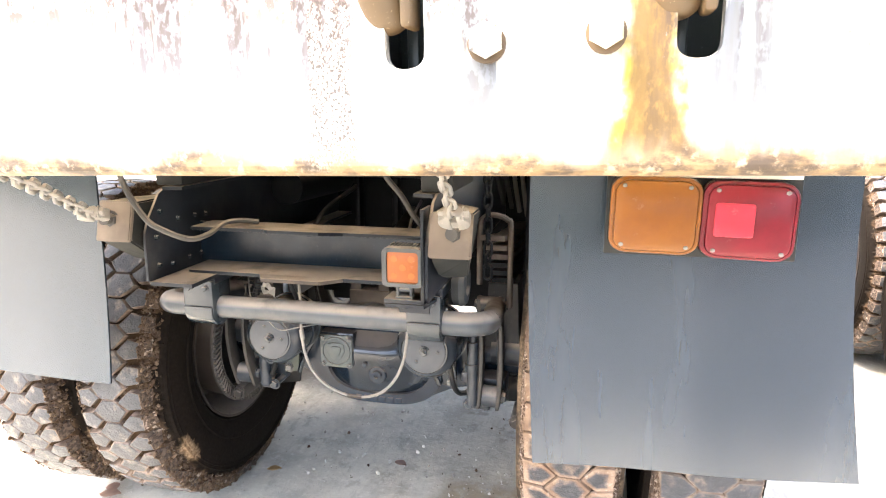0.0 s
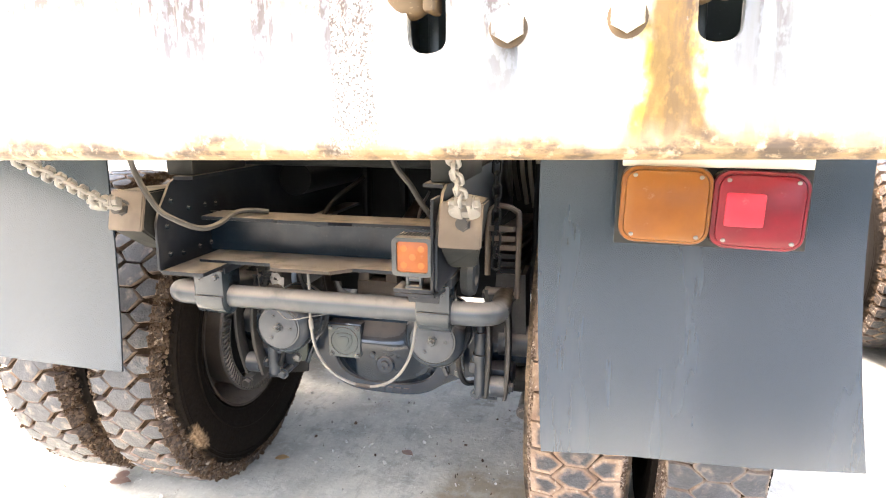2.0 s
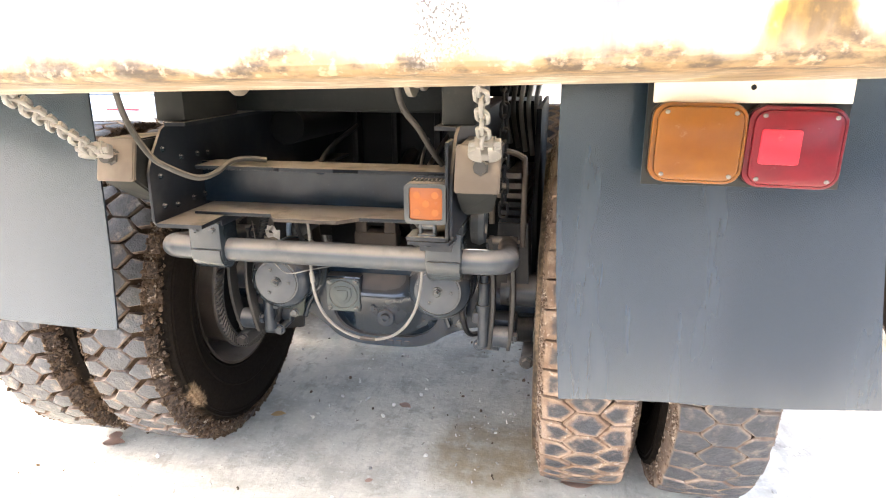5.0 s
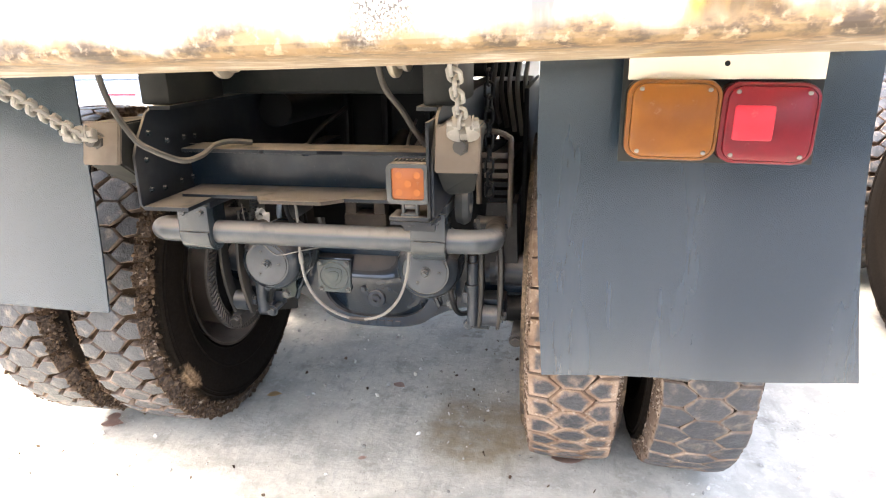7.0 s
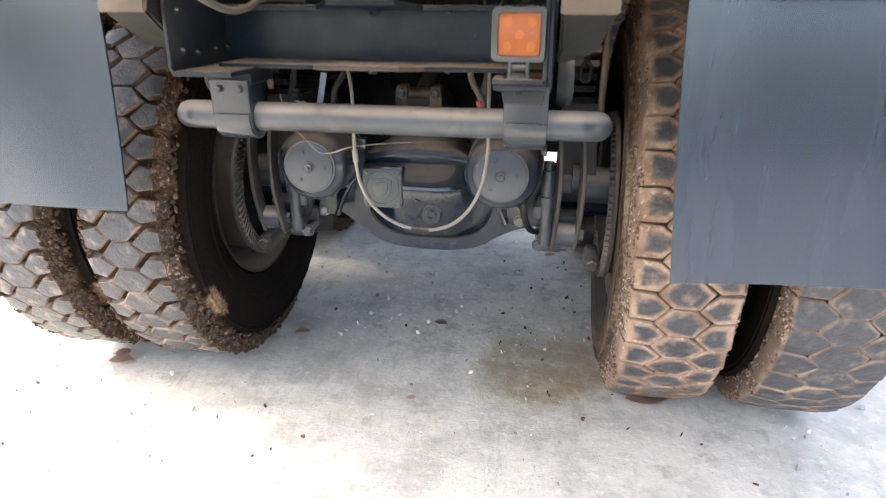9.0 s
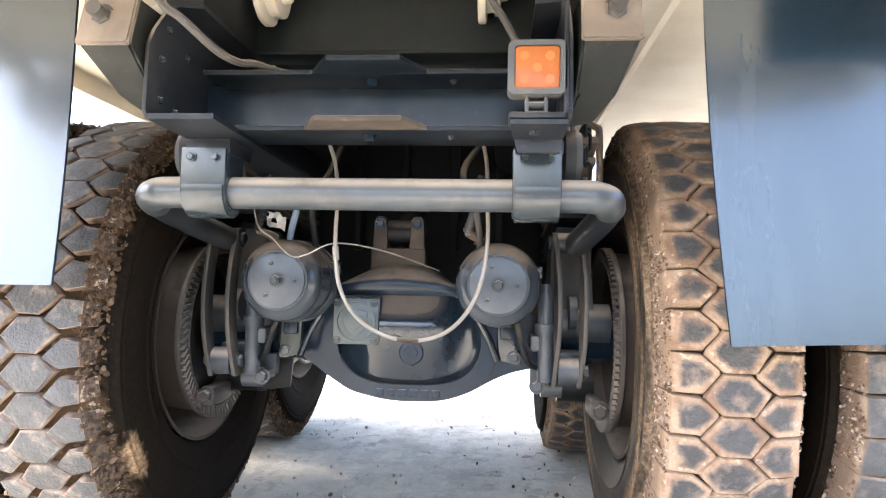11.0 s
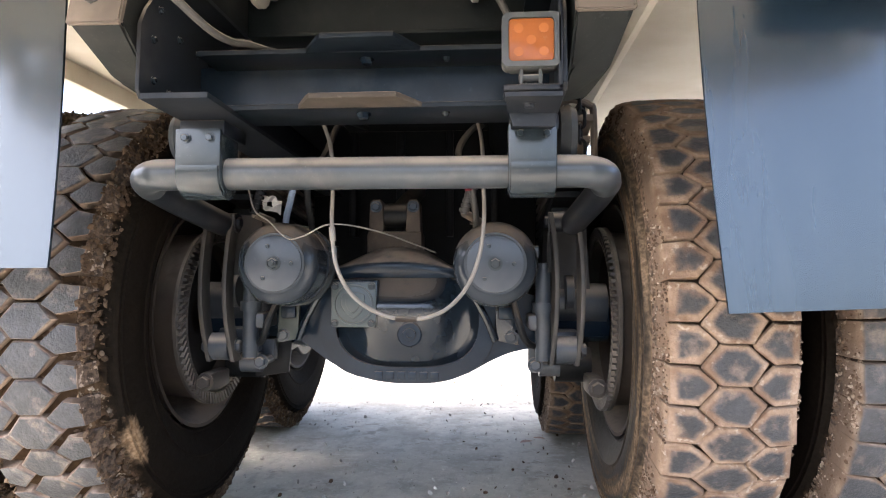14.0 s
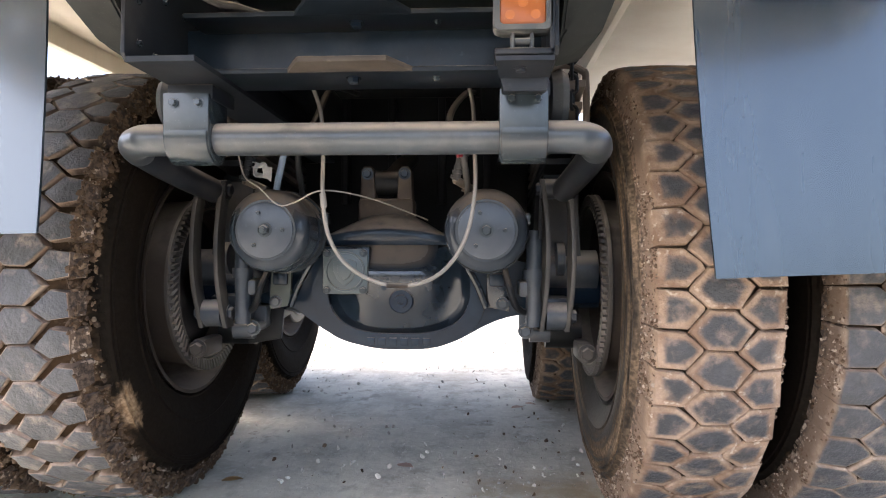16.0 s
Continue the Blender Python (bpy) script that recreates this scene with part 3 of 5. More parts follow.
def tread_block(bm, turn, outline, rng, kind=0):
    """One tread block of a tyre about the x axis."""
    wear = bm.verts.layers.float.get("wear") or bm.verts.layers.float.new("wear")
    if kind == 0:
        outline = [(u * (0.83 if abs(v) > 0.11 else 0.95), math.copysign(0.112, v) if abs(v) > 0.11 else v) if max(abs(q) for p, q in outline) > 0.11 else (u, v) for u, v in outline]
    if kind > 0:
        outline = [(u * (1.12 if abs(v) > 0.11 else 1.0), v) for u, v in outline]
    outline = inset(outline, 0.0045 if kind == 0 else -0.0010, -0.0012 if kind == 0 else -0.0020)
    jag = 1.6 if kind == 0 else 1.9
    outline = [(u + 0.03 * jag * (rng.random() - 0.5), v + 0.004 * jag * (rng.random() - 0.5)) for u, v in outline]
    cu = sum(u for u, v in outline) / len(outline)
    cv = sum(v for u, v in outline) / len(outline)
    h = R_TYRE - 0.004 * rng.random()
    tilt = 0.006 * (rng.random() - 0.3)
    oval = 0.16 if kind == 1 and abs(cv) > 0.06 else 0.0
    rings = []
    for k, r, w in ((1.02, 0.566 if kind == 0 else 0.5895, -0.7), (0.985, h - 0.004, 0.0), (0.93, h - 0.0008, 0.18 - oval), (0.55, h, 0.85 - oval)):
        ring = []
        for u, v in outline:
            uu, vv = cu + (u - cu) * k, cv + (v - cv) * k
            rr = r - 2.2 * max(0, abs(vv) - 0.06) ** 2 + tilt * (u - cu) * (k < 1)
            if k > 1 and abs(v) > 0.105:
                vv, rr = math.copysign(0.126 if kind == 0 else 0.1375, v), 0.546 if kind == 0 else 0.522
                if kind == 0:
                    vv, rr = vv * (1 + 0.06 * (rng.random() - 0.5)), rr + 0.016 * (rng.random() - 0.4)
            if k > 1 and kind == 0 and abs(v) <= 0.105 and not (u - cu) * (v - cv) < 0:
                rr, w = h - 0.006, -0.22
            a = turn + uu * PITCH
            ring.append(bm.verts.new((vv, rr * math.cos(a), rr * math.sin(a))))
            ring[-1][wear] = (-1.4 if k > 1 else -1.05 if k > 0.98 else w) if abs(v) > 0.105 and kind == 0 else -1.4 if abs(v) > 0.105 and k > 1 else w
        rings.append(ring)
    a = turn + cu * PITCH
    top = bm.verts.new((cv, h * math.cos(a), h * math.sin(a)))
    top[wear] = 1.0
    made = [bm.faces.new((p[k - 1], p[k], q[k], q[k - 1])) for p, q in zip(rings, rings[1:]) for k in range(len(outline))]
    made += [bm.faces.new((rings[-1][k - 1], rings[-1][k], top)) for k in range(len(outline))]
    bmesh.ops.recalc_face_normals(bm, faces=made)
    return made


def crumbs(name, places, mat, rng):
    """Many small broken lumps in one mesh; places: (centre, radius, flatness)."""
    seed = B()
    bmesh.ops.create_icosphere(seed, subdivisions=1, radius=1)
    base = [v.co.copy() for v in seed.verts]
    tris = [[v.index for v in f.verts] for f in seed.faces]
    seed.free()
    verts, faces = [], []
    for at, r, flat in places:
        m = Euler((rng.random() * 6, rng.random() * 6, rng.random() * 6)).to_matrix()
        size = Vector((1, 0.6 + 0.4 * rng.random(), flat))
        k = len(verts)
        for c in base:
            j = 1 + 0.5 * (rng.random() - 0.5)
            verts.append(Vector(at) + m @ Vector((c.x * size.x, c.y * size.y, c.z * size.z)) * r * j)
        faces += [[k + i for i in t] for t in tris]
    me = bpy.data.meshes.new(name)
    me.from_pydata(verts, [], faces)
    me.materials.append(mat)
    return me


def carcass(bm, seed):
    half = [(0.000, 0.578), (0.060, 0.577), (0.095, 0.570), (0.104, 0.556), (0.112, 0.544), (0.120, 0.534), (0.128, 0.526), (0.135, 0.520), (0.141, 0.514), (0.146, 0.512), (0.150, 0.511), (0.150, 0.504), (0.147, 0.503), (0.148, 0.498), (0.152, 0.497), (0.1525, 0.490), (0.150, 0.489), (0.1545, 0.455), (0.152, 0.425),
            (0.146, 0.40), (0.1485, 0.395), (0.143, 0.385), (0.130, 0.355), (0.119, 0.335), (0.120, 0.330), (0.110, 0.322), (0.100, 0.316)]
    lathe(bm, [(-u, r) for u, r in half[::-1]] + half[1:], seg=320, mat=0)
    for v in bm.verts:
        r = math.hypot(v.co.y, v.co.z)
        if 0.508 < r < 0.58:
            crust = 0.5 * noise.noise(v.co * 60 + Vector((0, 0, seed))) + 0.4 * noise.noise(v.co * 19) + 0.3 * noise.noise(v.co * 140)
            deep = (0.022 if seed == 0 else 0.012) * (abs(v.co.x) > 0.10) + 0.006
            k = deep * max(-0.25, crust + 0.12) * min(1, (r - 0.508) / 0.02)
            v.co += Vector((math.copysign(0.8, v.co.x), 0.5 * v.co.y / r, 0.5 * v.co.z / r)) * k
    return bm


def bare_mesh(name, bm, mats, angle=32):
    me = bpy.data.meshes.new(name)
    bm.to_mesh(me)
    bm.free()
    for m in mats:
        me.materials.append(m)
    me.shade_smooth()
    me.set_sharp_from_angle(angle=radians(angle))
    return me


def clods_mesh(seed, kind):
    """Crumbs of dried mud along both shoulders."""
    rng = random.Random(seed)
    places = []
    for k in range(9500 if kind == 0 else 12000):
        a, side = rng.uniform(0, 2 * math.pi), rng.choice((-1, 1))
        t = rng.random() ** 1.3
        v, r0 = side * (0.110 + 0.026 * t), 0.593 - 0.062 * t
        if kind == 1:
            v, r0 = side * (0.121 + 0.016 * t), 0.584 - 0.060 * t
        if k % (14 if kind == 0 else 40) == 0:
            v, r0 = rng.uniform(-0.105, 0.105), 0.576
        if noise.noise((3 * math.cos(a), 3 * math.sin(a), side * 5 + seed)) + 0.6 * noise.noise((17 * math.cos(a), 17 * math.sin(a), side)) + 0.5 * rng.random() < 0.10:
            continue
        places.append(((v, r0 * math.cos(a), r0 * math.sin(a)), 0.0016 + (0.0085 if kind == 0 else 0.0046) * rng.random() ** (2.2 if kind == 0 else 3), 0.5))
    return crumbs("dried_mud", places, MUD[kind], rng)


def tyre_mesh(kind):
    return bare_mesh("tyre", carcass(B(), 11 * kind), [RUBBER[kind]])


def tread_mesh(kind):
    rng, bm = random.Random(7 + kind), B()
    for k in range(LUGS):
        for turn, outline in ROWS:
            tread_block(bm, (k + turn) * PITCH, outline, rng, kind)
    return bare_mesh("tread", bm, [TREAD[kind]])


def block_meshes(kind):
    out = []
    for turn, outline in ROWS:
        for v in range(4):
            bm = B()
            tread_block(bm, 0, outline, random.Random(31 * v + kind), kind)
            out.append(bare_mesh("tread_block", bm, [TREAD[kind]]))
    return out


def rim_mesh():
    """A steel disc rim, open towards -x."""
    bm = B()
    lathe(bm, [(-0.112, 0.318), (-0.122, 0.322), (-0.122, 0.312), (-0.106, 0.303), (-0.090, 0.298), (-0.06, 0.290), (0.0, 0.284), (0.07, 0.282), (0.085, 0.262), (0.092, 0.20),
               (0.092, 0.14), (0.10, 0.14), (0.10, 0.20), (0.094, 0.275), (0.10, 0.30), (0.118, 0.312), (0.118, 0.322), (0.110, 0.318)], seg=64)
    me = bpy.data.meshes.new("rim")
    bm.to_mesh(me)
    bm.free()
    me.materials.append(RIM)
    me.shade_smooth()
    me.set_sharp_from_angle(angle=radians(35))
    return me


TYRES = [tyre_mesh(k) for k in (0, 1)]
TREADS = [tread_mesh(k) for k in (0, 1, 2)]
BLOCKS = [block_meshes(k) for k in (0, 1)]
CLODS = [clods_mesh(3 + k, k) for k in (0, 1)]
RIMMESH = rim_mesh()


def wheel(parent, at, inward, turn, kind, near=False):
    """A tyre on its rim; inward: +1 if the open side of the rim faces +x. Near wheels have single tread blocks."""
    hub = new("wheel")
    hub.parent = parent
    hub.location = at
    yaw = 180 if inward > 0 else 0
    made = [("tyre", TYRES[kind if near else 0], turn), ("rim", RIMMESH, 0)]
    if not near:
        made.append(("tread", TREADS[kind], turn))
    if parent.name == "dump_truck":
        made.append(("dried_mud", CLODS[min(kind, 1)], turn))
    for name, me, spin in made:
        ob = new(name, me)
        ob.parent = hub
        ob.matrix_basis = pose(0, 0, 0, 0, 0, yaw) @ pose(0, 0, 0, spin, 0, 0)
        tagged(ob, {"tyre": "muddy lugged off-road tyre", "rim": "brown dusty steel rim", "dried_mud": "crumbs of dried mud", "tread": "worn muddy tread blocks"}[name], kind="stuff" if name in ("dried_mud", "tread") else "")
    if near:
        rng = random.Random(int(90 + 10 * at[0]))
        for row, (off, outline) in enumerate(ROWS):
            for k in range(LUGS):
                ob = new("tread_block", BLOCKS[kind][4 * row + rng.randrange(4)])
                ob.parent = hub
                ob.matrix_basis = pose(0, 0, 0, 0, 0, yaw) @ pose(0, 0, 0, turn + math.degrees((k + off) * PITCH), 0, 0)
    return hub


# ---- the dump truck ----
truck = thing("dump_truck", "heavy dump truck with rusty cream body and dark dusty chassis", "truck")
AX, AX2, HUB = 2.38, 3.62, 0.597
SHIFT = {AX: 0.0, AX2: -0.10}  # the front bogie axle sits a little to one side
spin = 0
for ya in (AX, AX2):
    for s in (-1, 1):
        for x, way in ((0.7075, -s), (1.0625, s)):
            spin += 37
            wheel(truck, (s * x + SHIFT[ya], ya, HUB), way, spin, 0 if s < 0 else 1 if x < 1 else 2, ya == AX and x < 1)


def brake_drum(s, ya):
    bm = B()
    x0 = s * 0.572 + SHIFT[ya]
    lathe(bm, [(x0 + s * u, r) for u, r in [(0.060, 0.212), (0.0, 0.212), (-0.004, 0.232), (0.0, 0.242), (0.10, 0.236), (0.12, 0.20), (0.12, 0.05)]], at=(0, ya, HUB), seg=64)
    drum = part("brake_drum", bm, RIM, truck, "brown dusty brake drum with a ribbed ring")
    bm = B()
    lathe(bm, [(x0 + s * u, r) for u, r in [(0.010, 0.210), (-0.022, 0.210), (-0.026, 0.216), (-0.018, 0.222), (-0.018, 0.250), (-0.013, 0.256), (-0.004, 0.256), (0.0, 0.244)]], at=(0, ya, HUB), seg=64)
    ring = part("ribbed_ring", bm, DRUM, truck, "grey cast iron ring with slanted ribs")
    if ya == AX:
        bm = B()
        bmesh.ops.create_cube(bm, size=1, matrix=Matrix.Diagonal((0.012, 0.033, 0.008, 1)))
        first = part("rib", bm, DRUM, ring)
        for k in range(84):
            rib = first if k == 0 else new("rib", first.data)
            rib.parent = ring
            rib.matrix_basis = Matrix.Translation((x0 - s * 0.022, ya, HUB)) @ Matrix.Rotation(2 * math.pi * k / 84, 4, "X") @ Matrix.Translation((0, 0.239, 0)) @ Matrix.Rotation(0.45, 4, "X")
    bm = B()
    lathe(bm, [(x0 + s * 0.040, 0.06), (x0 + s * 0.040, 0.15), (x0 + s * 0.046, 0.20), (x0 + s * 0.060, 0.212), (x0 + s * 0.07, 0.19), (x0 + s * 0.07, 0.06)], at=(0, ya, HUB), seg=48)
    part("backing_plate", bm, BLACK, drum, "black backing plate")
    return drum


for ya in (AX, AX2):
    for s in (-1, 1):
        brake_drum(s, ya)

# rails: web outside, flanges inside
for s in (-1, 1):
    bm = B()
    xo, xi = 0.374, 0.366
    web = [(1.595, 1.030), (1.607, 1.018), (6.6, 1.018), (6.6, 1.262), (1.70, 1.262), (1.665, 1.248), (1.615, 1.185), (1.597, 1.15)]
    prism(bm, web, s * xi, s * xo, "x", 0.0016)
    inner = 0.245 if s < 0 else 0.285
    prism(bm, [(s * xi, 1.60), (s * inner, 1.60), (s * inner, 1.66), (s * (inner + 0.012), 2.30), (s * 0.30, 2.6), (s * 0.30, 6.6), (s * xi, 6.6)], 1.016, 1.026, "z")
    prism(bm, [(s * xi, 1.68), (s * 0.315, 1.69), (s * 0.30, 6.6), (s * xi, 6.6)], 1.254, 1.263, "z")
    rail = part("chassis_rail", bm, CHASSIS, truck, "dark painted steel chassis rail end with bolt holes")
    for y, z in ((1.733, 1.171), (1.81, 1.169), (1.862, 1.165), (1.638, 1.136), (1.64, 1.061), (1.695, 1.053), (1.771, 1.056), (1.826, 1.056), (1.66, 1.20)):
        part("bolt", hexbolt(B(), (s * xi, y, z), 0.0055, 0.006, "x", -s), CLAMP if z > 1.05 and y < 1.75 else CHASSIS, rail)

# rear crossmember: web and two flanges with a tab each
bm = B()
prism(bm, [(-0.365, 1.035), (0.365, 1.035), (0.365, 1.147), (-0.365, 1.147)], 1.828, 1.838, "y")
xm = part("rear_crossmember", bm, BLUE, truck, "blue-grey channel crossmember with notched flanges")
for z, y0, yt, w0, w1, lift in ((1.145, 1.735, 1.682, 0.112, 0.072, 0.009), (1.029, 1.712, 1.655, 0.118, 0.082, 0.004)):
    bm = B()
    left = -0.33
    prism(bm, [(left, y0), (0.36, y0), (0.36, 1.84), (left, 1.84)], z - 0.005, z + 0.005, "z", 0.0016)
    flange = part("flange", bm, FLANGE, xm, "near-black flange with a notched tab")
    bm = B()
    prism(bm, [(-w0, y0 - 0.0005), (-w1 - 0.006, yt + 0.006), (-w1, yt), (w1 - 0.005, yt), (w1, yt + 0.006), (w0, y0 - 0.0005)], z - 0.005, z + 0.005, "z", 0.0016)
    for v in bm.verts:
        v.co.z += lift * (y0 - v.co.y) / (y0 - yt)
    part("tab", bm, TABTAN if z < 1.1 else FLANGE, flange, "bent tab on the flange edge")
    part("bolt", hexbolt(B(), (0.0, y0 + 0.04, z - 0.004), 0.011, 0.012, "z", -1), AXLE, xm)
    part("bolt", hexbolt(B(), (0.16, y0 + 0.04, z - 0.004), 0.006, 0.008, "z", -1), CLAMP, xm)

# subframe under the body
bm = B()
box(bm, (-0.40, 1.975, 1.276), (0.40, 1.99, 1.453))
box(bm, (-0.36, 1.975, 1.270), (0.36, 2.05, 1.282))
part("subframe_beam", bm, painted("dark_green_paint", (0.009, 0.013, 0.013), 0.5, spec=0.25, film_all=0.03), truck, "dark green subframe beam")
# black plates and parts added so that no sky shows through the frame
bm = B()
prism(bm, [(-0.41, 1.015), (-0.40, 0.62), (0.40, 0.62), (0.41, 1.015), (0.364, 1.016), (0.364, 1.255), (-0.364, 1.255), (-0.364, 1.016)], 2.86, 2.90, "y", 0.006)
bogie = part("dark_backing", bm, BLACK, truck, "black ribbed plate added as a dark backing behind the axle")
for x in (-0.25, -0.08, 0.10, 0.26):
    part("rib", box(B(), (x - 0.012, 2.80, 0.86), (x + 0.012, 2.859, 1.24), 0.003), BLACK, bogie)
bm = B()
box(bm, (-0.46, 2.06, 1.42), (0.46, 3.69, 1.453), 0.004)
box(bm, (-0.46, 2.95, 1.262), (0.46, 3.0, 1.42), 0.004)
part("subframe_plate", bm, BLACK, truck, "black plate added above the rear frame to shut out the sky")
bm = B()
rod(bm, (-0.05, 2.45, 0.72), (-0.05, 2.85, 0.80), 0.055, 20)
rod(bm, (-0.05, 2.55, 0.74), (-0.05, 2.60, 0.75), 0.085, 20)
part("prop_shaft", bm, BLACK, truck, "black propeller shaft")
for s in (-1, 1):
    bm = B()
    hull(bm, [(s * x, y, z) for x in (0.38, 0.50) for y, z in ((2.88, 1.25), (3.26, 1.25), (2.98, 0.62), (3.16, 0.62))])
    part("trunnion_bracket", bm, BLACK, truck, "black trunnion bracket added to close the side gap")
    # unseen plate over the bright gap past the bar end
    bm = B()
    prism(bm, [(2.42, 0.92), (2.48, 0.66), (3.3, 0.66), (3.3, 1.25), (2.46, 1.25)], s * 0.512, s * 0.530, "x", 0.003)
    part("spring_side_plate", bm, BLACK, truck, "black plate added beside the leaf spring to cover a bright gap")
    # made-up tank that fills the dark space inside each rail
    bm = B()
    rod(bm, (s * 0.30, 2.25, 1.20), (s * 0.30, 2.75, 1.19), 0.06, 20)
    part("air_tank", bm, BLACK, truck, "black tank added to fill the dark space inside the frame")
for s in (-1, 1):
    bm = B()
    box(bm, (s * 0.365 - 0.035, 1.70, 1.264), (s * 0.365 + 0.045, 1.97, 1.453), 0.006)
    part("hinge_bracket", bm, DARKBRACKET, truck, "dark dusty body hinge bracket")
    xr = s * 0.245 - 0.015
    bm = B()
    lathe(bm, [(xr - 0.028, 0.010), (xr - 0.028, 0.072), (xr - 0.024, 0.076), (xr - 0.012, 0.076), (xr - 0.009, 0.070), (xr - 0.008, 0.054), (xr + 0.006, 0.052), (xr + 0.008, 0.060), (xr + 0.018, 0.060), (xr + 0.021, 0.055), (xr + 0.022, 0.030), (xr + 0.036, 0.027), (xr + 0.038, 0.010)], at=(0, 1.91, 1.392), seg=40)
    roller = part("body_roller", bm, CREAM, truck, "cream painted flanged pivot under the body")
    part("bolt", hexbolt(B(), (xr + 0.036, 1.91, 1.392), 0.018, 0.014, "x", 1), CREAM, roller)

# ---- tipper body ----
Y0, Y1, ZB = 0.72, 0.955, 1.402
SLOTS = [(0.585, 0.032), (0.801, 0.031)]
TH, ZS = 0.012, 1.500
cols = [(-1.30, ZS, 0)]
for x, w in SLOTS:
    cols += [(x - w / 2 * math.cos(radians(a)), ZS - 0.015 * math.sin(radians(a)) ** 0.6 if 0 < a < 180 else ZS, 1) for a in range(0, 181, 15)]
cols.append((1.30, ZS, 0))
bm = B()
grid = [[bm.verts.new((x, Y0, z)) for z in (ZB + 0.008, zb, 1.66, 2.0)] for x, zb, _ in cols]
for k in range(len(cols) - 1):
    for j in range(3):
        if not (j == 1 and cols[k][2] and cols[k + 1][2] and cols[k + 1][0] - cols[k][0] < 0.02):
            bm.faces.new((grid[k][j], grid[k + 1][j], grid[k + 1][j + 1], grid[k][j + 1]))
ring = bmesh.ops.extrude_face_region(bm, geom=bm.faces[:])["geom"]
for v in ring:
    if isinstance(v, bmesh.types.BMVert):
        v.co.y += TH
bmesh.ops.recalc_face_normals(bm, faces=bm.faces)
tail = part("tail_beam", bm, TAIL, truck, "cream tail beam with orange rust streaks and slots")
pivot = Vector((0.60, Y0, 1.40))
tail.matrix_basis = Matrix.Translation(pivot) @ Matrix.Rotation(-0.0215, 4, "Y") @ Matrix.Translation(-pivot)
bm = B()
lip = [(Y0, ZB + 0.008), (Y0 + 0.001, ZB + 0.004), (Y0 + 0.006, ZB), (Y0 + 0.02, ZB - 0.002), (Y1, 1.384), (Y1, 1.46), (Y1 - 0.012, 1.46), (Y1 - 0.012, ZB - 0.008), (Y0 + TH, ZB + 0.008)]
prism(bm, lip, -1.30, 1.30, "x")
part("lip", bm, TAIL, tail, "rusty bottom lip of the tail beam")
for x in (0.650, 0.737):
    zb = 1.503 + (x - 0.650) * 0.04
    part("bolt", hexbolt(B(), (x, Y0 - 0.003, zb), 0.0135, 0.012, "y", -1, False), TAIL, tail, "cream painted hexagon bolt")
    part("washer", rod(B(), (x, Y0, zb - 0.002), (x, Y0 - 0.004, zb - 0.002), 0.0146, 24), PIN, tail, "stained thin washer")
for x, w in SLOTS:
    bm = B()
    a, b = Vector((x - 0.030, Y0 - 0.03, 1.60)), Vector((x - 0.016, Y0 + 0.012, 1.532))
    rod(bm, a, b, 0.020, 24)
    bmesh.ops.create_uvsphere(bm, u_segments=20, v_segments=12, radius=0.020, matrix=Matrix.Translation(b))
    box(bm, (x + 0.000, Y0 - 0.012, 1.515), (x + 0.009, Y0 + 0.02, 1.62), 0.003)
    part("latch_pin", bm, PIN, tail, "rusty cream latch pin in its slot")
    # plates added behind the slot to keep light out of it
    bm = B()
    box(bm, (x - 0.05, Y0 + 0.14, 1.41), (x + 0.05, Y0 + 0.15, 1.70), 0.002)
    box(bm, (x - 0.05, Y0 + TH + 0.002, 1.41), (x - 0.045, Y0 + 0.14, 1.70), 0.001)
    box(bm, (x + 0.045, Y0 + TH + 0.002, 1.41), (x + 0.05, Y0 + 0.14, 1.70), 0.001)
    box(bm, (x - 0.012, Y0 + 0.05, 1.41), (x - 0.002, Y0 + 0.14, 1.60), 0.002)
    part("slot_backing", bm, PLATE, tail, "grey plates added behind the slot to keep it dark")

bm = B()
box(bm, (-1.22, Y1, 1.455), (1.22, 4.1, 1.475), 0)
part("body_floor", bm, CREAM, truck, "cream painted body floor seen from below")
for s in (-1, 1):
    bm = B()
    prism(bm, [(s * 0.47, 1.36), (s * 0.62, 1.36), (s * 0.70, 1.46), (s * 0.47, 1.46)], 1.9, 4.1, "y")
    part("body_runner", bm, CREAM, truck, "cream lengthwise runner under the body")
    bm = B()
    box(bm, (s * 1.22 - 0.02, Y1, 1.385), (s * 1.22 + 0.02, 4.1, 2.0), 0.006)
    part("body_side", bm, CREAM, truck, "cream body side wall")
bm = B()
box(bm, (-1.2, 4.08, 1.46), (1.2, 4.12, 2.0), 0.006)
part("body_front", bm, CREAM, truck)

# ---- anti-roll bar ----
bm = B()
ZA, YA, RA = 0.912, 1.78, 0.032
arm = lambda s: [(s * 0.40, YA, ZA), (s * 0.440, YA + 0.006, ZA - 0.001), (s * 0.468, YA + 0.030, ZA - 0.005), (s * 0.479, YA + 0.070, ZA - 0.012), (s * 0.474, YA + 0.16, ZA - 0.030), (s * 0.462, YA + 0.27, ZA - 0.050), (s * 0.452, YA + 0.38, ZA - 0.066)]
tube(bm, arm(-1)[:4][::-1] + [(-0.2, YA, ZA), (0.2, YA, ZA)] + arm(1)[:4], RA, 24, 6)
bar = part("anti_roll_bar", bm, BARPAINT, truck, "thick grey bent tube with dust on top")
# arms share the bar's paint; the darker CHASSIS stands for their shade
for s in (-1, 1):
    part("arm", tube(B(), arm(s)[3:], RA * 0.97, 20, 5), CHASSIS, bar, "dusty arm of the bar, its shade put into a darker paint")
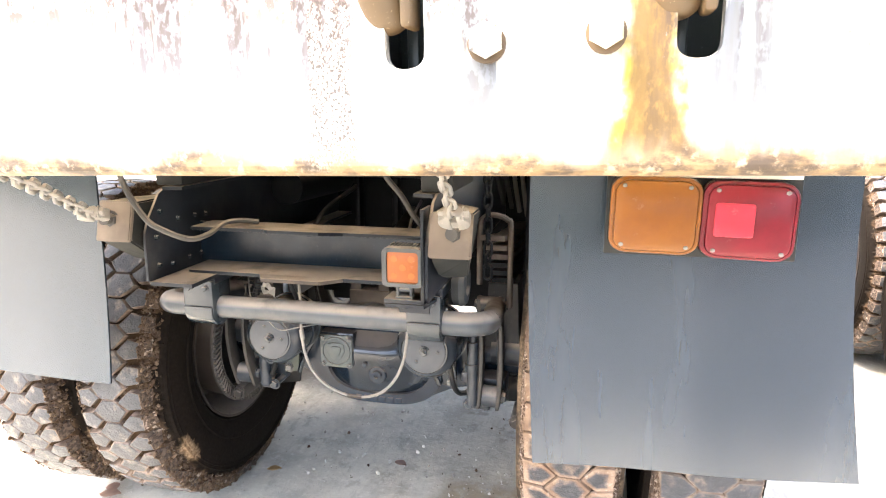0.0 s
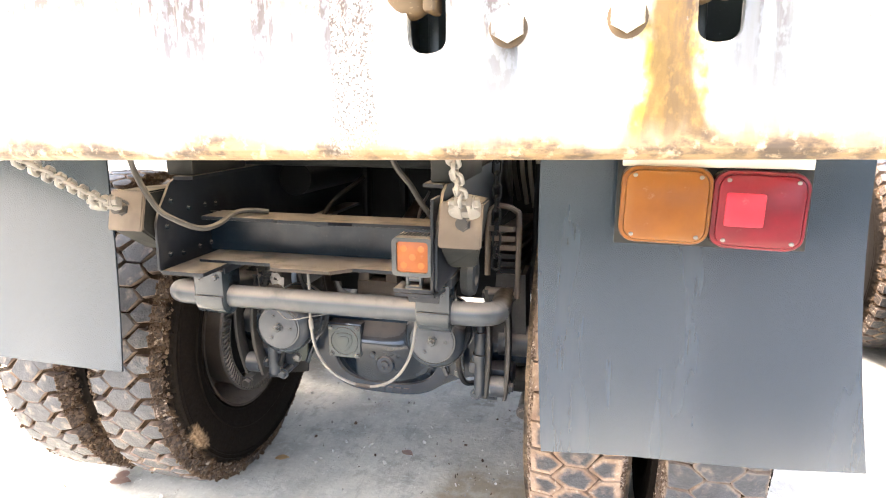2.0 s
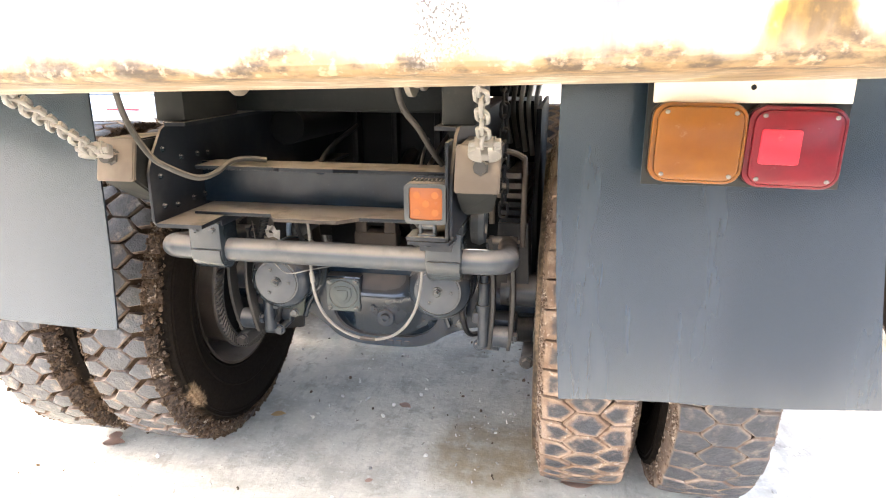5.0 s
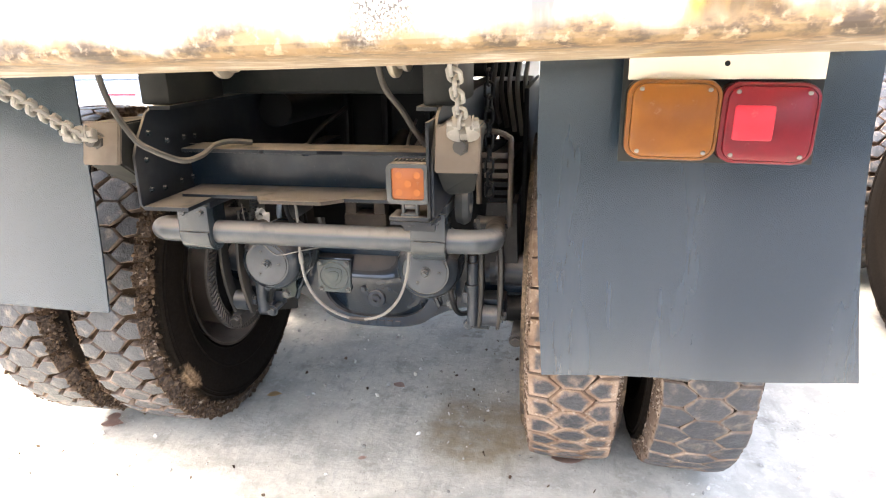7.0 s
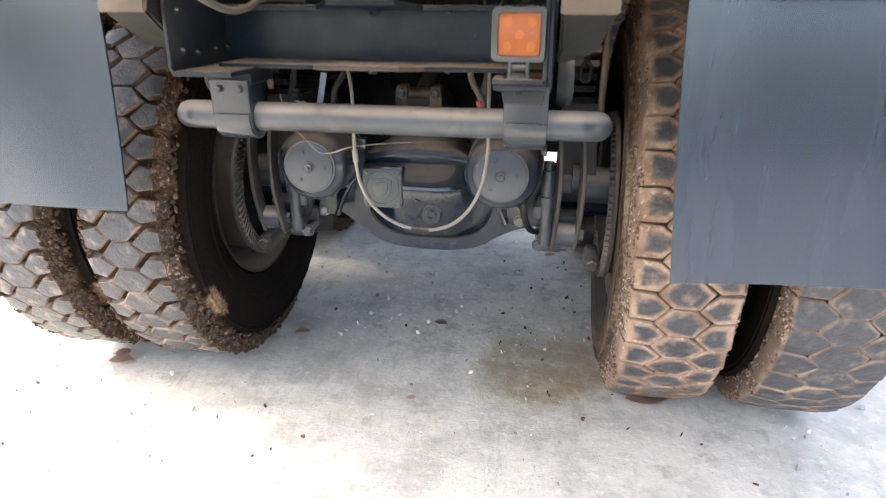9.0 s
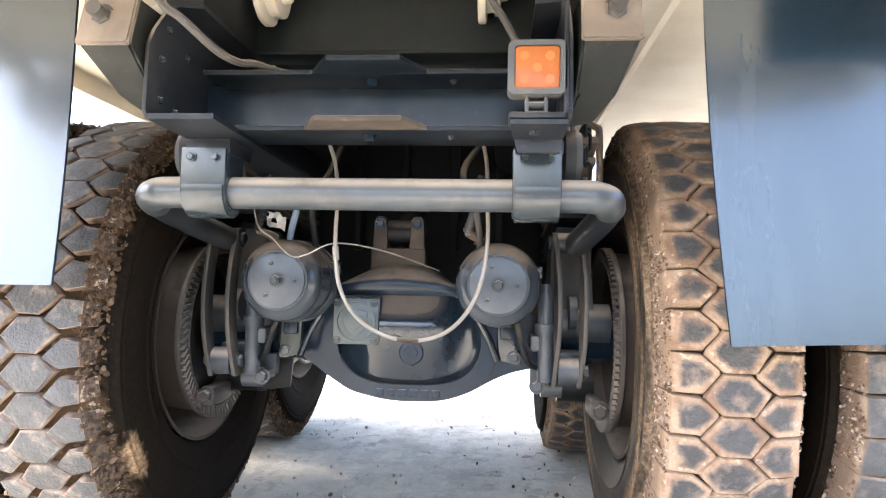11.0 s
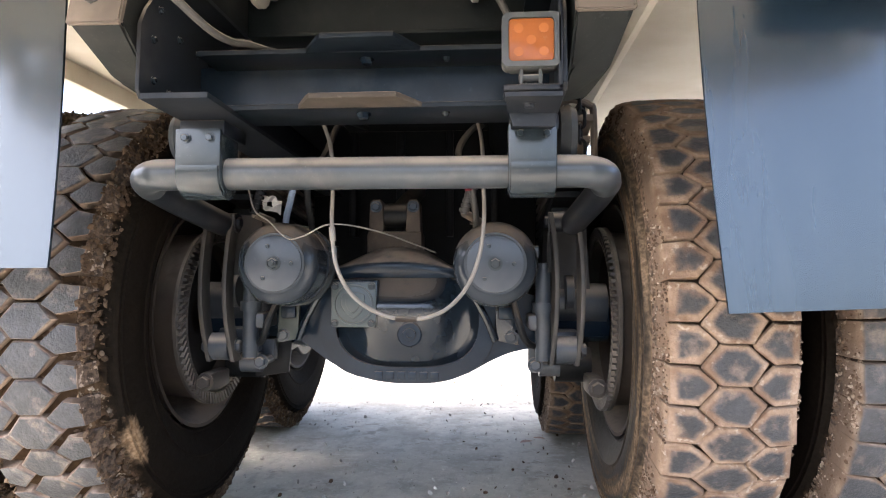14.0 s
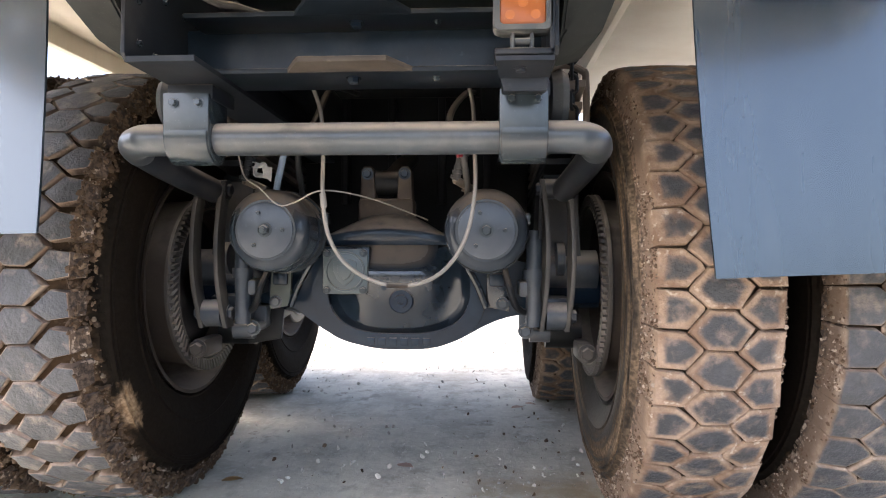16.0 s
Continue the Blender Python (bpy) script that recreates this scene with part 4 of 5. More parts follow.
for s in (-1, 1):
    xc = s * 0.325
    bm = B()
    w = 0.046
    prism(bm, [(YA - 0.046, 0.995), (YA - 0.046, ZA)] + [(YA - 0.046 * math.cos(radians(a)), ZA - 0.046 * math.sin(radians(a))) for a in range(15, 180, 15)] + [(YA + 0.046, ZA), (YA + 0.046, 0.995)], xc - w, xc + w, "x", 0.004)
    cl = part("bar_clamp", bm, CLAMP, truck, "grey U-shaped clamp round the bar")
    bm = B()
    prism(bm, [(YA - 0.052, ZA + 0.01), (YA - 0.052, ZA)] + [(YA - 0.052 * math.cos(radians(a)), ZA - 0.052 * math.sin(radians(a))) for a in range(15, 180, 15)] + [(YA + 0.052, ZA), (YA + 0.052, ZA + 0.01)], xc - w + 0.004, xc + w - 0.002, "x", 0.003)
    part("strap", bm, CLAMP, cl)
    for dx in (-0.023, 0.026):
        part("bolt", hexbolt(B(), (xc + dx, YA - 0.046, 0.976), 0.0075, 0.010), CLAMP, cl)
    bm = B()
    box(bm, (xc - w + 0.004, YA - 0.036, 0.985), (xc + w + 0.004, YA + 0.075, 1.015), 0.004)
    part("block", bm, CHASSIS, cl)
    bm = B()
    lathe(bm, [(s * 0.385, 0.01), (s * 0.385, 0.054), (s * 0.405, 0.060), (s * 0.418, 0.052), (s * 0.420, 0.030), (s * 0.412, 0.026), (s * 0.412, 0.01)], at=(0, 1.85, 1.0), seg=32)
    part("rubber_stop", bm, RUBSTOP, truck, "round grey rubber stop")
    # drop links
    xm = s * 0.449 - 0.013
    for xl in (-0.032, 0.032):
        bm = B()
        line = [(y, z) for y, z, _ in spline([(2.150, 0.872, 0), (2.140, 0.80, 0), (2.136, 0.70, 0), (2.142, 0.60, 0), (2.165, 0.488, 0)], 3)]
        outline = [(y - 0.004, z) for y, z in line] + [(y + 0.045, z) for y, z in line[::-1]]
        prism(bm, outline, xm + xl - 0.006, xm + xl + 0.006, "x", 0.002)
        for v in bm.verts:
            v.co.x += s * (0.007 - 0.014 * ((v.co.z - 0.68) / 0.19) ** 2)
        part("drop_link", bm, HINGE, truck, "curved flat dusty steel link")
    bm = B()
    rod(bm, (xm - 0.026, 2.19, 0.525), (xm + 0.026, 2.19, 0.525), 0.036, 24)
    rod(bm, (xm - 0.05, 2.19, 0.525), (xm + 0.05, 2.19, 0.525), 0.014, 12)
    hexbolt(bm, (xm + 0.038, 2.19, 0.525), 0.017, 0.014, "x", 1)
    hexbolt(bm, (xm - 0.038, 2.19, 0.525), 0.017, 0.014, "x", -1)
    part("link_bush", bm, STUB, truck, "grey rubber bush between the links")
    bm = B()
    rod(bm, (xm - 0.045, 2.17, 0.850), (xm + 0.045, 2.17, 0.850), 0.026, 20)
    hexbolt(bm, (xm - 0.04, 2.17, 0.850), 0.016, 0.014, "x", -1)
    hexbolt(bm, (xm + 0.04, 2.17, 0.850), 0.016, 0.014, "x", 1)
    part("upper_bush", bm, CHASSIS, truck)

# ---- rear axle ----
def axle(parent, ya):
    dy = ya - 2.38
    bm = B()
    lathe(bm, [(-0.57, 0.02), (-0.57, 0.075), (-0.40, 0.080), (-0.26, 0.10), (0.30, 0.10), (0.42, 0.080), (0.57, 0.075), (0.57, 0.02)], at=(0, ya, 0.605), seg=24)
    low = spline([(-0.40, 0.588, 0), (-0.33, 0.562, 0), (-0.262, 0.529, 0), (-0.186, 0.476, 0), (-0.113, 0.442, 0), (-0.041, 0.426, 0), (0.031, 0.423, 0), (0.117, 0.429, 0), (0.188, 0.454, 0), (0.252, 0.489, 0), (0.31, 0.512, 0), (0.39, 0.528, 0)], 4)
    outline = [(p[0], p[1]) for p in low] + [(0.39, 0.655), (0.28, 0.68), (0.20, 0.712), (-0.20, 0.712), (-0.24, 0.68), (-0.40, 0.655)]
    hole = [(0.022 + math.copysign(abs(math.cos(a)) ** 0.66, math.cos(a)) * 0.194, 0.618 + math.copysign(abs(math.sin(a)) ** 0.66, math.sin(a)) * (0.149 if math.sin(a) < 0 else 0.112)) for a in (2 * math.pi * j / 56 for j in range(56))]
    prism(bm, outline, 2.262 + dy, 2.33 + dy, "y", 0.0)
    rim_out = []
    for u, v in hole:
        rim_out.append((0.022 + (u - 0.022) * 1.24, 0.618 + (v - 0.618) * (1.262 if v < 0.618 else 1.15)))
    va, vb, vc = [[bm.verts.new((u, y, v)) for u, v in o] for o, y in ((rim_out, 2.266 + dy), ([(u * 0.985 + 0.0003, v * 0.985 + 0.0095) for u, v in rim_out], 2.240 + dy), (hole, 2.240 + dy))]
    vd = [bm.verts.new((u, 2.266 + dy, v)) for u, v in hole]
    for k in range(56):
        for p, q in ((va, vb), (vb, vc), (vc, vd)):
            bm.faces.new((p[k - 1], p[k], q[k], q[k - 1]))
    bmesh.ops.recalc_face_normals(bm, faces=bm.faces)
    ax = part("rear_axle", bm, AXLE, parent, "grey banjo axle housing with dusty top")
    # cover: a shallow dish inside the ring with a bulge
    bm = B()
    rings = []
    for f in [1.02, 1.0] + [0.98 - 0.02 * j for j in range(47)]:
        ring = []
        for j in range(96):
            a = 2 * math.pi * j / 96
            c, s = math.cos(a), math.sin(a)
            u = math.copysign(abs(c) ** 0.66, c) * 0.197 * f
            v = math.copysign(abs(s) ** 0.66, s) * (0.152 if s < 0 else 0.118) * f
            rise = min(1.0, (1.02 - f) / 0.16)
            side = math.exp(-((u + 0.014) / (0.146 + 0.3 * min(0.0, v))) ** 4)
            slope = 1 - (v - 0.022) / 0.095
            belly = 1 - 0.55 * max(0.0, (0.022 - v) / 0.160) ** 1.2
            soft = 0.5 * (slope + belly - math.sqrt((slope - belly) ** 2 + 0.070))
            out = 0.068 * max(0.0, soft)
            y = 2.262 - 0.010 * rise - out * side * rise
            ring.append(bm.verts.new((0.022 + u, y + dy + max(0.0, v - 0.10) * 0.5, 0.618 + v)))
        rings.append(ring)
    for p, q in zip(rings, rings[1:]):
        for j in range(96):
            bm.faces.new((p[j - 1], p[j], q[j], q[j - 1]))
    bm.faces.new(rings[-1])
    bmesh.ops.recalc_face_normals(bm, faces=bm.faces)
    part("cover", bm, COVER, ax, "dark glossy axle cover with a dusty bulge")
    bm = B()
    arch = [(-0.172, 0.732), (-0.13, 0.742), (-0.075, 0.749), (-0.013, 0.752), (0.055, 0.749), (0.11, 0.742), (0.152, 0.732)]
    hull(bm, [(u, 2.226 + dy, v) for u, v in arch] + [(u, 2.224 + dy, 0.708) for u in (-0.180, 0.160)] + [(u * 0.92, 2.262 + dy, v + 0.032 - 0.9 * (u + 0.01) ** 2) for u, v in arch] + [(u * 0.80, 2.305 + dy, v + 0.050 - 1.4 * (u + 0.01) ** 2) for u, v in arch] + [(u, 2.300 + dy, 0.70) for u in (-0.18, 0.16)] + [(u * 0.80, 2.42 + dy, v + 0.048 - 1.4 * (u + 0.01) ** 2) for u, v in arch] + [(u, 2.42 + dy, 0.70) for u in (-0.18, 0.16)])
    bmesh.ops.bevel(bm, geom=bm.edges[:], offset=0.003, segments=1, affect="EDGES")
    part("upper_rib", bm, AXLE, ax)
    bm = B()
    box(bm, (-0.174, 2.192 + dy, 0.578), (-0.048, 2.27 + dy, 0.704), 0.008)
    part("boss", bm, COVER, ax)
    bm = B()
    prism(bm, rounded(-0.111, 0.637, 0.118, 0.118, 0.010), 2.186 + dy, 2.193 + dy, "y", 0.002)
    plate = part("cover_plate", bm, PLATE, ax, "square grey cover plate with a round raised emblem")
    bm = B()
    lathe(bm, [(2.186 + dy, 0.053), (2.182 + dy, 0.052), (2.182 + dy, 0.048), (2.185 + dy, 0.047)], "y", (-0.111, 0, 0.637), 40)
    shield = [(-0.030, 0.026), (-0.012, 0.032), (0.012, 0.032), (0.030, 0.026), (0.031, 0.0), (0.020, -0.022), (0.0, -0.037), (-0.020, -0.022), (-0.031, 0.0)]
    for k, (y0, y1) in ((1.0, (2.182, 2.187)), (0.62, (2.179, 2.184))):
        prism(bm, [(-0.111 + u * k, 0.637 + v * k) for u, v in shield], y0 + dy, y1 + dy, "y", 0.0015)
    part("emblem", bm, PLATE, plate)
    for u in (-0.048, 0.048):
        for v in (-0.048, 0.048):
            part("bolt", hexbolt(B(), (-0.111 + u, 2.186 + dy, 0.637 + v), 0.0075, 0.007), CLAMP, plate)
    bm = B()
    lathe(bm, [(2.225 + dy, 0.033), (2.193 + dy, 0.032), (2.190 + dy, 0.029), (2.190 + dy, 0.018), (2.181 + dy, 0.016), (2.181 + dy, 0.008), (2.189 + dy, 0.007), (2.189 + dy, 0.001)], "y", (0.036, 0, 0.560), 28)
    part("drain_plug", bm, AXLE, ax, "round socket plug")
    bm = B()
    rod(bm, (-0.008, 2.185 + dy, 0.596), (-0.008, 2.22 + dy, 0.596), 0.008, 12)
    part("bolt", bm, AXLE, ax)
    # raised cast letters, kept as plain bars
    for k in range(6):
        u = -0.062 + 0.030 * k
        part("cast_mark", box(B(), (u, 2.2362 + dy, 0.437), (u + 0.021, 2.245 + dy, 0.458), 0.0018), AXLE, ax)
    bm = B()
    box(bm, (-0.098, 2.286 + dy, 0.765), (0.058, 2.36 + dy, 0.838), 0.012)
    part("fork_base", bm, FORK, ax)
    for u in (-0.072, 0.032):
        bm = B()
        prism(bm, [(u - 0.022, 0.80), (u + 0.022, 0.80), (u + 0.018, 0.915), (u + 0.010, 0.926), (u - 0.010, 0.926), (u - 0.018, 0.915)], 2.292 + dy, 2.35 + dy, "y", 0.004)
        ear = part("ear", bm, FORK, ax, "dusty fork ear for the torque rod")
        part("bolt", hexbolt(B(), (u, 2.292 + dy, 0.905), 0.012, 0.012), AXLE, ear)
    bm = B()
    rod(bm, (-0.052, 2.33 + dy, 0.885), (0.012, 2.33 + dy, 0.885), 0.034, 28)
    tube(bm, [(-0.02, 2.36 + dy, 0.89), (-0.02, 2.6 + dy, 0.96), (-0.02, 2.95 + dy, 1.05)], 0.03, 14, 3)
    part("torque_rod", bm, BLACK, ax, "black torque rod")
    return ax


axle(truck, AX)
axle(truck, AX2)
# plate added to hide bright ground seen below the axle beam
bm = B()
prism(bm, [(-0.425, 0.423), (-0.330, 0.438), (-0.320, 0.533), (-0.425, 0.533)], 2.335, 2.350, "y", 0.002)
part("gap_plate", bm, BLACK, truck, "black plate added below the axle beam to cover a bright gap")


def brake_chamber(x):
    """A spring brake cylinder: end cap, body, clamp ring, second stage."""
    hub = new("brake_chamber")
    hub.parent = truck
    hub.location = (x, 2.0, 0.739)
    tagged(hub, "dark grey spring brake chamber")
    bm = B()
    lathe(bm, [(0.004, 0.006), (0.004, 0.072), (0.009, 0.076), (0.013, 0.083), (0.021, 0.093), (0.034, 0.099), (0.05, 0.100), (0.11, 0.100), (0.114, 0.103), (0.126, 0.103), (0.130, 0.099), (0.150, 0.096), (0.165, 0.101), (0.185, 0.101), (0.20, 0.092), (0.235, 0.075), (0.25, 0.02)], "y", seg=56)
    part("can", bm, CAN, hub)
    bm = B()
    lathe(bm, [(0.006, 0.067), (0.001, 0.066), (0.0, 0.062), (0.0, 0.004)], "y", seg=48)
    part("end_cap", bm, CAP, hub, "flat grey end cap")
    bm = B()
    hexbolt(bm, (0, 0.0, 0), 0.0125, 0.014)
    rod(bm, (0, -0.012, 0), (0, -0.022, 0), 0.006, 12)
    part("bolt", bm, CLAMP, hub)
    for a in (110, 0, 235):
        part("bolt", hexbolt(B(), (0.043 * math.cos(radians(a)), 0, 0.043 * math.sin(radians(a))), 0.005, 0.006, washer=False), CLAMP, hub)
    bm = B()
    lathe(bm, [(0.164, 0.100), (0.164, 0.106), (0.180, 0.106), (0.180, 0.100)], "y", seg=48)
    box(bm, (0.080, 0.157, 0.02), (0.112, 0.187, 0.05), 0.003)
    part("clamp_ring", bm, CLAMP, hub)


brake_chamber(-0.261)
brake_chamber(0.257)

# brake linkage, brackets and stubs beside the axle
for s in (-1, 1):
    bm = B()
    rod(bm, (s * 0.378, 2.17, 0.50), (s * 0.378, 2.17, 0.72), 0.020, 20)
    rod(bm, (s * 0.378, 2.17, 0.62), (s * 0.378, 2.17, 0.645), 0.027, 20)
    rod(bm, (s * 0.378, 2.17, 0.72), (s * 0.378, 2.17, 0.745), 0.013, 12)
    part("slack_adjuster", bm, STUB, truck, "grey brake slack adjuster")
    bm = B()
    box(bm, (s * 0.430 - 0.06, 2.225, 0.505), (s * 0.430 + 0.05, 2.32, 0.57), 0.008)
    box(bm, (s * 0.36 - 0.02, 2.16, 0.575), (s * 0.36 + 0.02, 2.30, 0.615), 0.008)
    part("link_bracket", bm, STUB, truck)
    bm = B()
    rod(bm, (s * 0.372, 2.24, 0.478), (s * 0.425, 2.24, 0.478), 0.027, 20)
    hexbolt(bm, (s * 0.36, 2.20, 0.485), 0.015, 0.016)
    rod(bm, (s * 0.36, 2.20, 0.485), (s * 0.36, 2.28, 0.485), 0.012, 12)
    # extra block that closes a bright gap behind the bush
    box(bm, (s * 0.376 - 0.03, 2.262, 0.479), (s * 0.376 + 0.03, 2.30, 0.539), 0.006)
    part("lower_bush", bm, STUB, truck)
    # unseen rod, added to block the bright ground beside the bush
    bm = B()
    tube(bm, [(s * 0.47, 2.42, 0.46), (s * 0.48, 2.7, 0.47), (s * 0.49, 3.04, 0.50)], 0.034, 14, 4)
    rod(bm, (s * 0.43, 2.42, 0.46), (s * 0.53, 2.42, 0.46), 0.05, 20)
    part("lower_torque_rod", bm, BLACK, truck, "black lower torque rod added under the bogie to cover a bright gap")
    bm = B()
    tube(bm, [(s * 0.30, 2.17, 0.66), (s * 0.315, 2.13, 0.60), (s * 0.335, 2.14, 0.55), (s * 0.37, 2.20, 0.53)], 0.009, 10, 6)
    part("brake_hose", bm, BLACK, truck, "short black brake hose")
    bm = B()
    prism(bm, [(s * 0.262, 0.545), (s * 0.318, 0.535), (s * 0.312, 0.66), (s * 0.300, 0.70), (s * 0.255, 0.70)], 2.20, 2.215, "y", 0.003)
    br = part("chamber_bracket", bm, GREEN if s < 0 else COVER, truck, "bracket plate under the brake chamber")
    part("bolt", hexbolt(B(), (s * 0.30, 2.20, 0.555), 0.013, 0.010), CLAMP, br)
    bm = B()
    box(bm, (s * 0.285 - 0.02, 2.185, 0.60), (s * 0.285 + 0.02, 2.20, 0.635), 0.006)
    part("catch", bm, AXLE, br)
    part("strap", tube(B(), [(s * 0.258, 2.195, 0.545), (s * 0.236, 2.19, 0.60), (s * 0.203, 2.19, 0.66), (s * 0.18, 2.20, 0.70)], 0.009, 8, 3), COVER, br)
    bm = B()
    rod(bm, (s * 0.42, 2.33, 0.64), (s * 0.56, 2.33, 0.64), 0.055, 24)
    rod(bm, (s * 0.445, 2.27, 0.67), (s * 0.465, 2.27, 0.67), 0.045, 24)
    part("cam_shaft", bm, STUB, truck)
    bm = B()
    box(bm, (s * 0.52 - 0.02, 2.22, 0.40), (s * 0.52 + 0.02, 2.34, 0.45), 0.01)
    hexbolt(bm, (s * 0.52, 2.22, 0.425), 0.018, 0.02)
    part("brake_shoe_end", bm, DRUM, truck)
    bm = B()
    hull(bm, [(s * x, y, z) for x, y, z in ((0.395, 2.29, 0.66), (0.515, 2.29, 0.66), (0.395, 2.47, 0.66), (0.515, 2.47, 0.66), (0.405, 2.31, 0.885), (0.505, 2.31, 0.885), (0.405, 2.45, 0.885), (0.505, 2.45, 0.885))])
    part("spring_seat", bm, HINGE, truck, "brown dusty spring seat on the axle")
    # leaf spring pack with its clip
    for k in range(6):
        bm = B()
        y0 = 2.06 + 0.05 * k
        z0 = 1.085 - 0.030 * k
        pts = [(y, z0 + 0.10 * ((y - 3.07) / 1.0) ** 2 - 0.09) for y in (y0, 2.4, 2.8, 3.07, 3.35, 3.75, 6.14 - y0)]
        prism(bm, pts + [(y, z - 0.016) for y, z in pts[::-1]], s * 0.415, s * 0.490, "x", 0.002)
        part("spring_leaf", bm, BRACKET if k < 3 else BLACK, truck, "dusty steel spring leaf")
    bm = B()
    tube(bm, [(s * 0.405, 2.12, 0.93), (s * 0.405, 2.12, 1.10), (s * 0.412, 2.12, 1.135), (s * 0.445, 2.12, 1.15), (s * 0.49, 2.12, 1.135), (s * 0.50, 2.12, 1.10), (s * 0.50, 2.12, 0.86)], 0.009, 10, 5)
    part("spring_clip", bm, BRACKET, truck, "dusty spring clip")

# tow brackets outside the rails
for s in (-1, 1):
    bm = B()
    hull(bm, [(s * x, y, z) for x, y, z in ((0.385, 1.565, 1.138), (0.478, 1.565, 1.138), (0.478, 1.590, 1.232), (0.385, 1.590, 1.232), (0.385, 1.66, 1.070), (0.455, 1.66, 1.072), (0.378, 1.76, 1.04), (0.430, 1.76, 1.05), (0.378, 1.80, 1.232), (0.478, 1.70, 1.232))])
    bmesh.ops.bevel(bm, geom=bm.edges[:], offset=0.004, segments=2, affect="EDGES")
    br = part("tow_bracket", bm, DARKBRACKET, truck, "dark tapered steel bracket with a dusty face and a chain bolt")
    bm = B()
    hull(bm, [(s * x, y + dy, z) for x, y, z in ((0.383, 1.563, 1.136), (0.481, 1.563, 1.136), (0.481, 1.589, 1.236), (0.383, 1.589, 1.236)) for dy in (-0.006, 0.008)])
    bmesh.ops.bevel(bm, geom=bm.edges[:], offset=0.003, segments=2, affect="EDGES")
    part("face_plate", bm, TAN, br, "brown dusty face plate")
    bm = B()
    rod(bm, (s * 0.44, 1.585, 1.19), (s * 0.44, 1.545, 1.195), 0.014, 16)
    hexbolt(bm, (s * 0.44, 1.578, 1.19), 0.017, 0.016)
    part("bolt", bm, HOSE, br)

# ---- mud flaps ----
def mudflap(x0, x1, curve, label, lean=lambda u, w: 0.0):
    """A thin hanging sheet that bows; curve(u, w) gives its y and z, lean a shift along x."""
    bm = B()
    nx, nz = 12, 24
    def row(off):
        return [[bm.verts.new((x0 + (x1 - x0) * i / nx + lean(i / nx, j / nz), curve(i / nx, j / nz)[0] + off, curve(i / nx, j / nz)[1])) for i in range(nx + 1)] for j in range(nz + 1)]
    a, b = row(0.0), row(0.006)
    for j in range(nz):
        for i in range(nx):
            bm.faces.new((a[j][i], a[j][i + 1], a[j + 1][i + 1], a[j + 1][i]))
            bm.faces.new((b[j][i + 1], b[j][i], b[j + 1][i], b[j + 1][i + 1]))
    rim = [(j, 0) for j in range(nz)] + [(nz, i) for i in range(nx)] + [(j, nx) for j in range(nz, 0, -1)] + [(0, i) for i in range(nx, 0, -1)]
    for (j, i), (k, l) in zip(rim, rim[1:] + rim[:1]):
        bm.faces.new((a[j][i], a[k][l], b[k][l], b[j][i]))
    bmesh.ops.recalc_face_normals(bm, faces=bm.faces)
    return part("mudflap", bm, FLAP, truck, label)


mudflap(0.626, 1.318, lambda u, w: (1.604 + 0.022 * u * (1 - w) + 0.046 * w + 0.006 * math.sin(7 * u) * (1 - w) - 0.010 * max(0.0, 1 - 1.7 * w) ** 2, 0.648 + 0.027 * u + w * (0.786 - 0.027 * u)), "blue-grey glossy sheet mudflap behind the tail lamps", lambda u, w: -(0.028 + 0.030 * u) * math.sin(min(1, 1.25 * w) * math.pi / 2))
mudflap(-1.28, -0.551, lambda u, w: (1.652 + 0.012 * math.sin(5 * u) * (1 - w) + 0.012 * w - 0.026 * max(0.0, 1 - 1.7 * w) ** 2, 0.712 + 0.008 * u + w * 0.72), "blue-grey glossy sheet mudflap behind dual tyres", lambda u, w: 0.014 * u * (1 - w) ** 2)
for x0, x1, y in ((0.60, 1.22, 1.655), (-1.22, -0.52, 1.662)):
    bm = B()
    box(bm, (x0, y + 0.008, 1.40), (x1, y + 0.038, 1.456), 0.004)
    part("flap_hanger", bm, BLACK, truck)

# ---- tail lamps ----
bm = B()
box(bm, (0.768, 1.492, 1.333), (1.104, 1.500, 1.456), 0.002)
strip = part("lamp_strip", bm, CREAM, truck, "white painted lamp carrier strip")
part("hole", rod(B(), (0.938, 1.4915, 1.361), (0.938, 1.496, 1.361), 0.005, 14), BLACK, strip)
bm = B()
box(bm, (0.760, 1.516, 1.176), (1.112, 1.522, 1.40), 0.002)
part("lamp_back_plate", bm, DARKBRACKET, truck, "dark dusty plate behind the lamps")


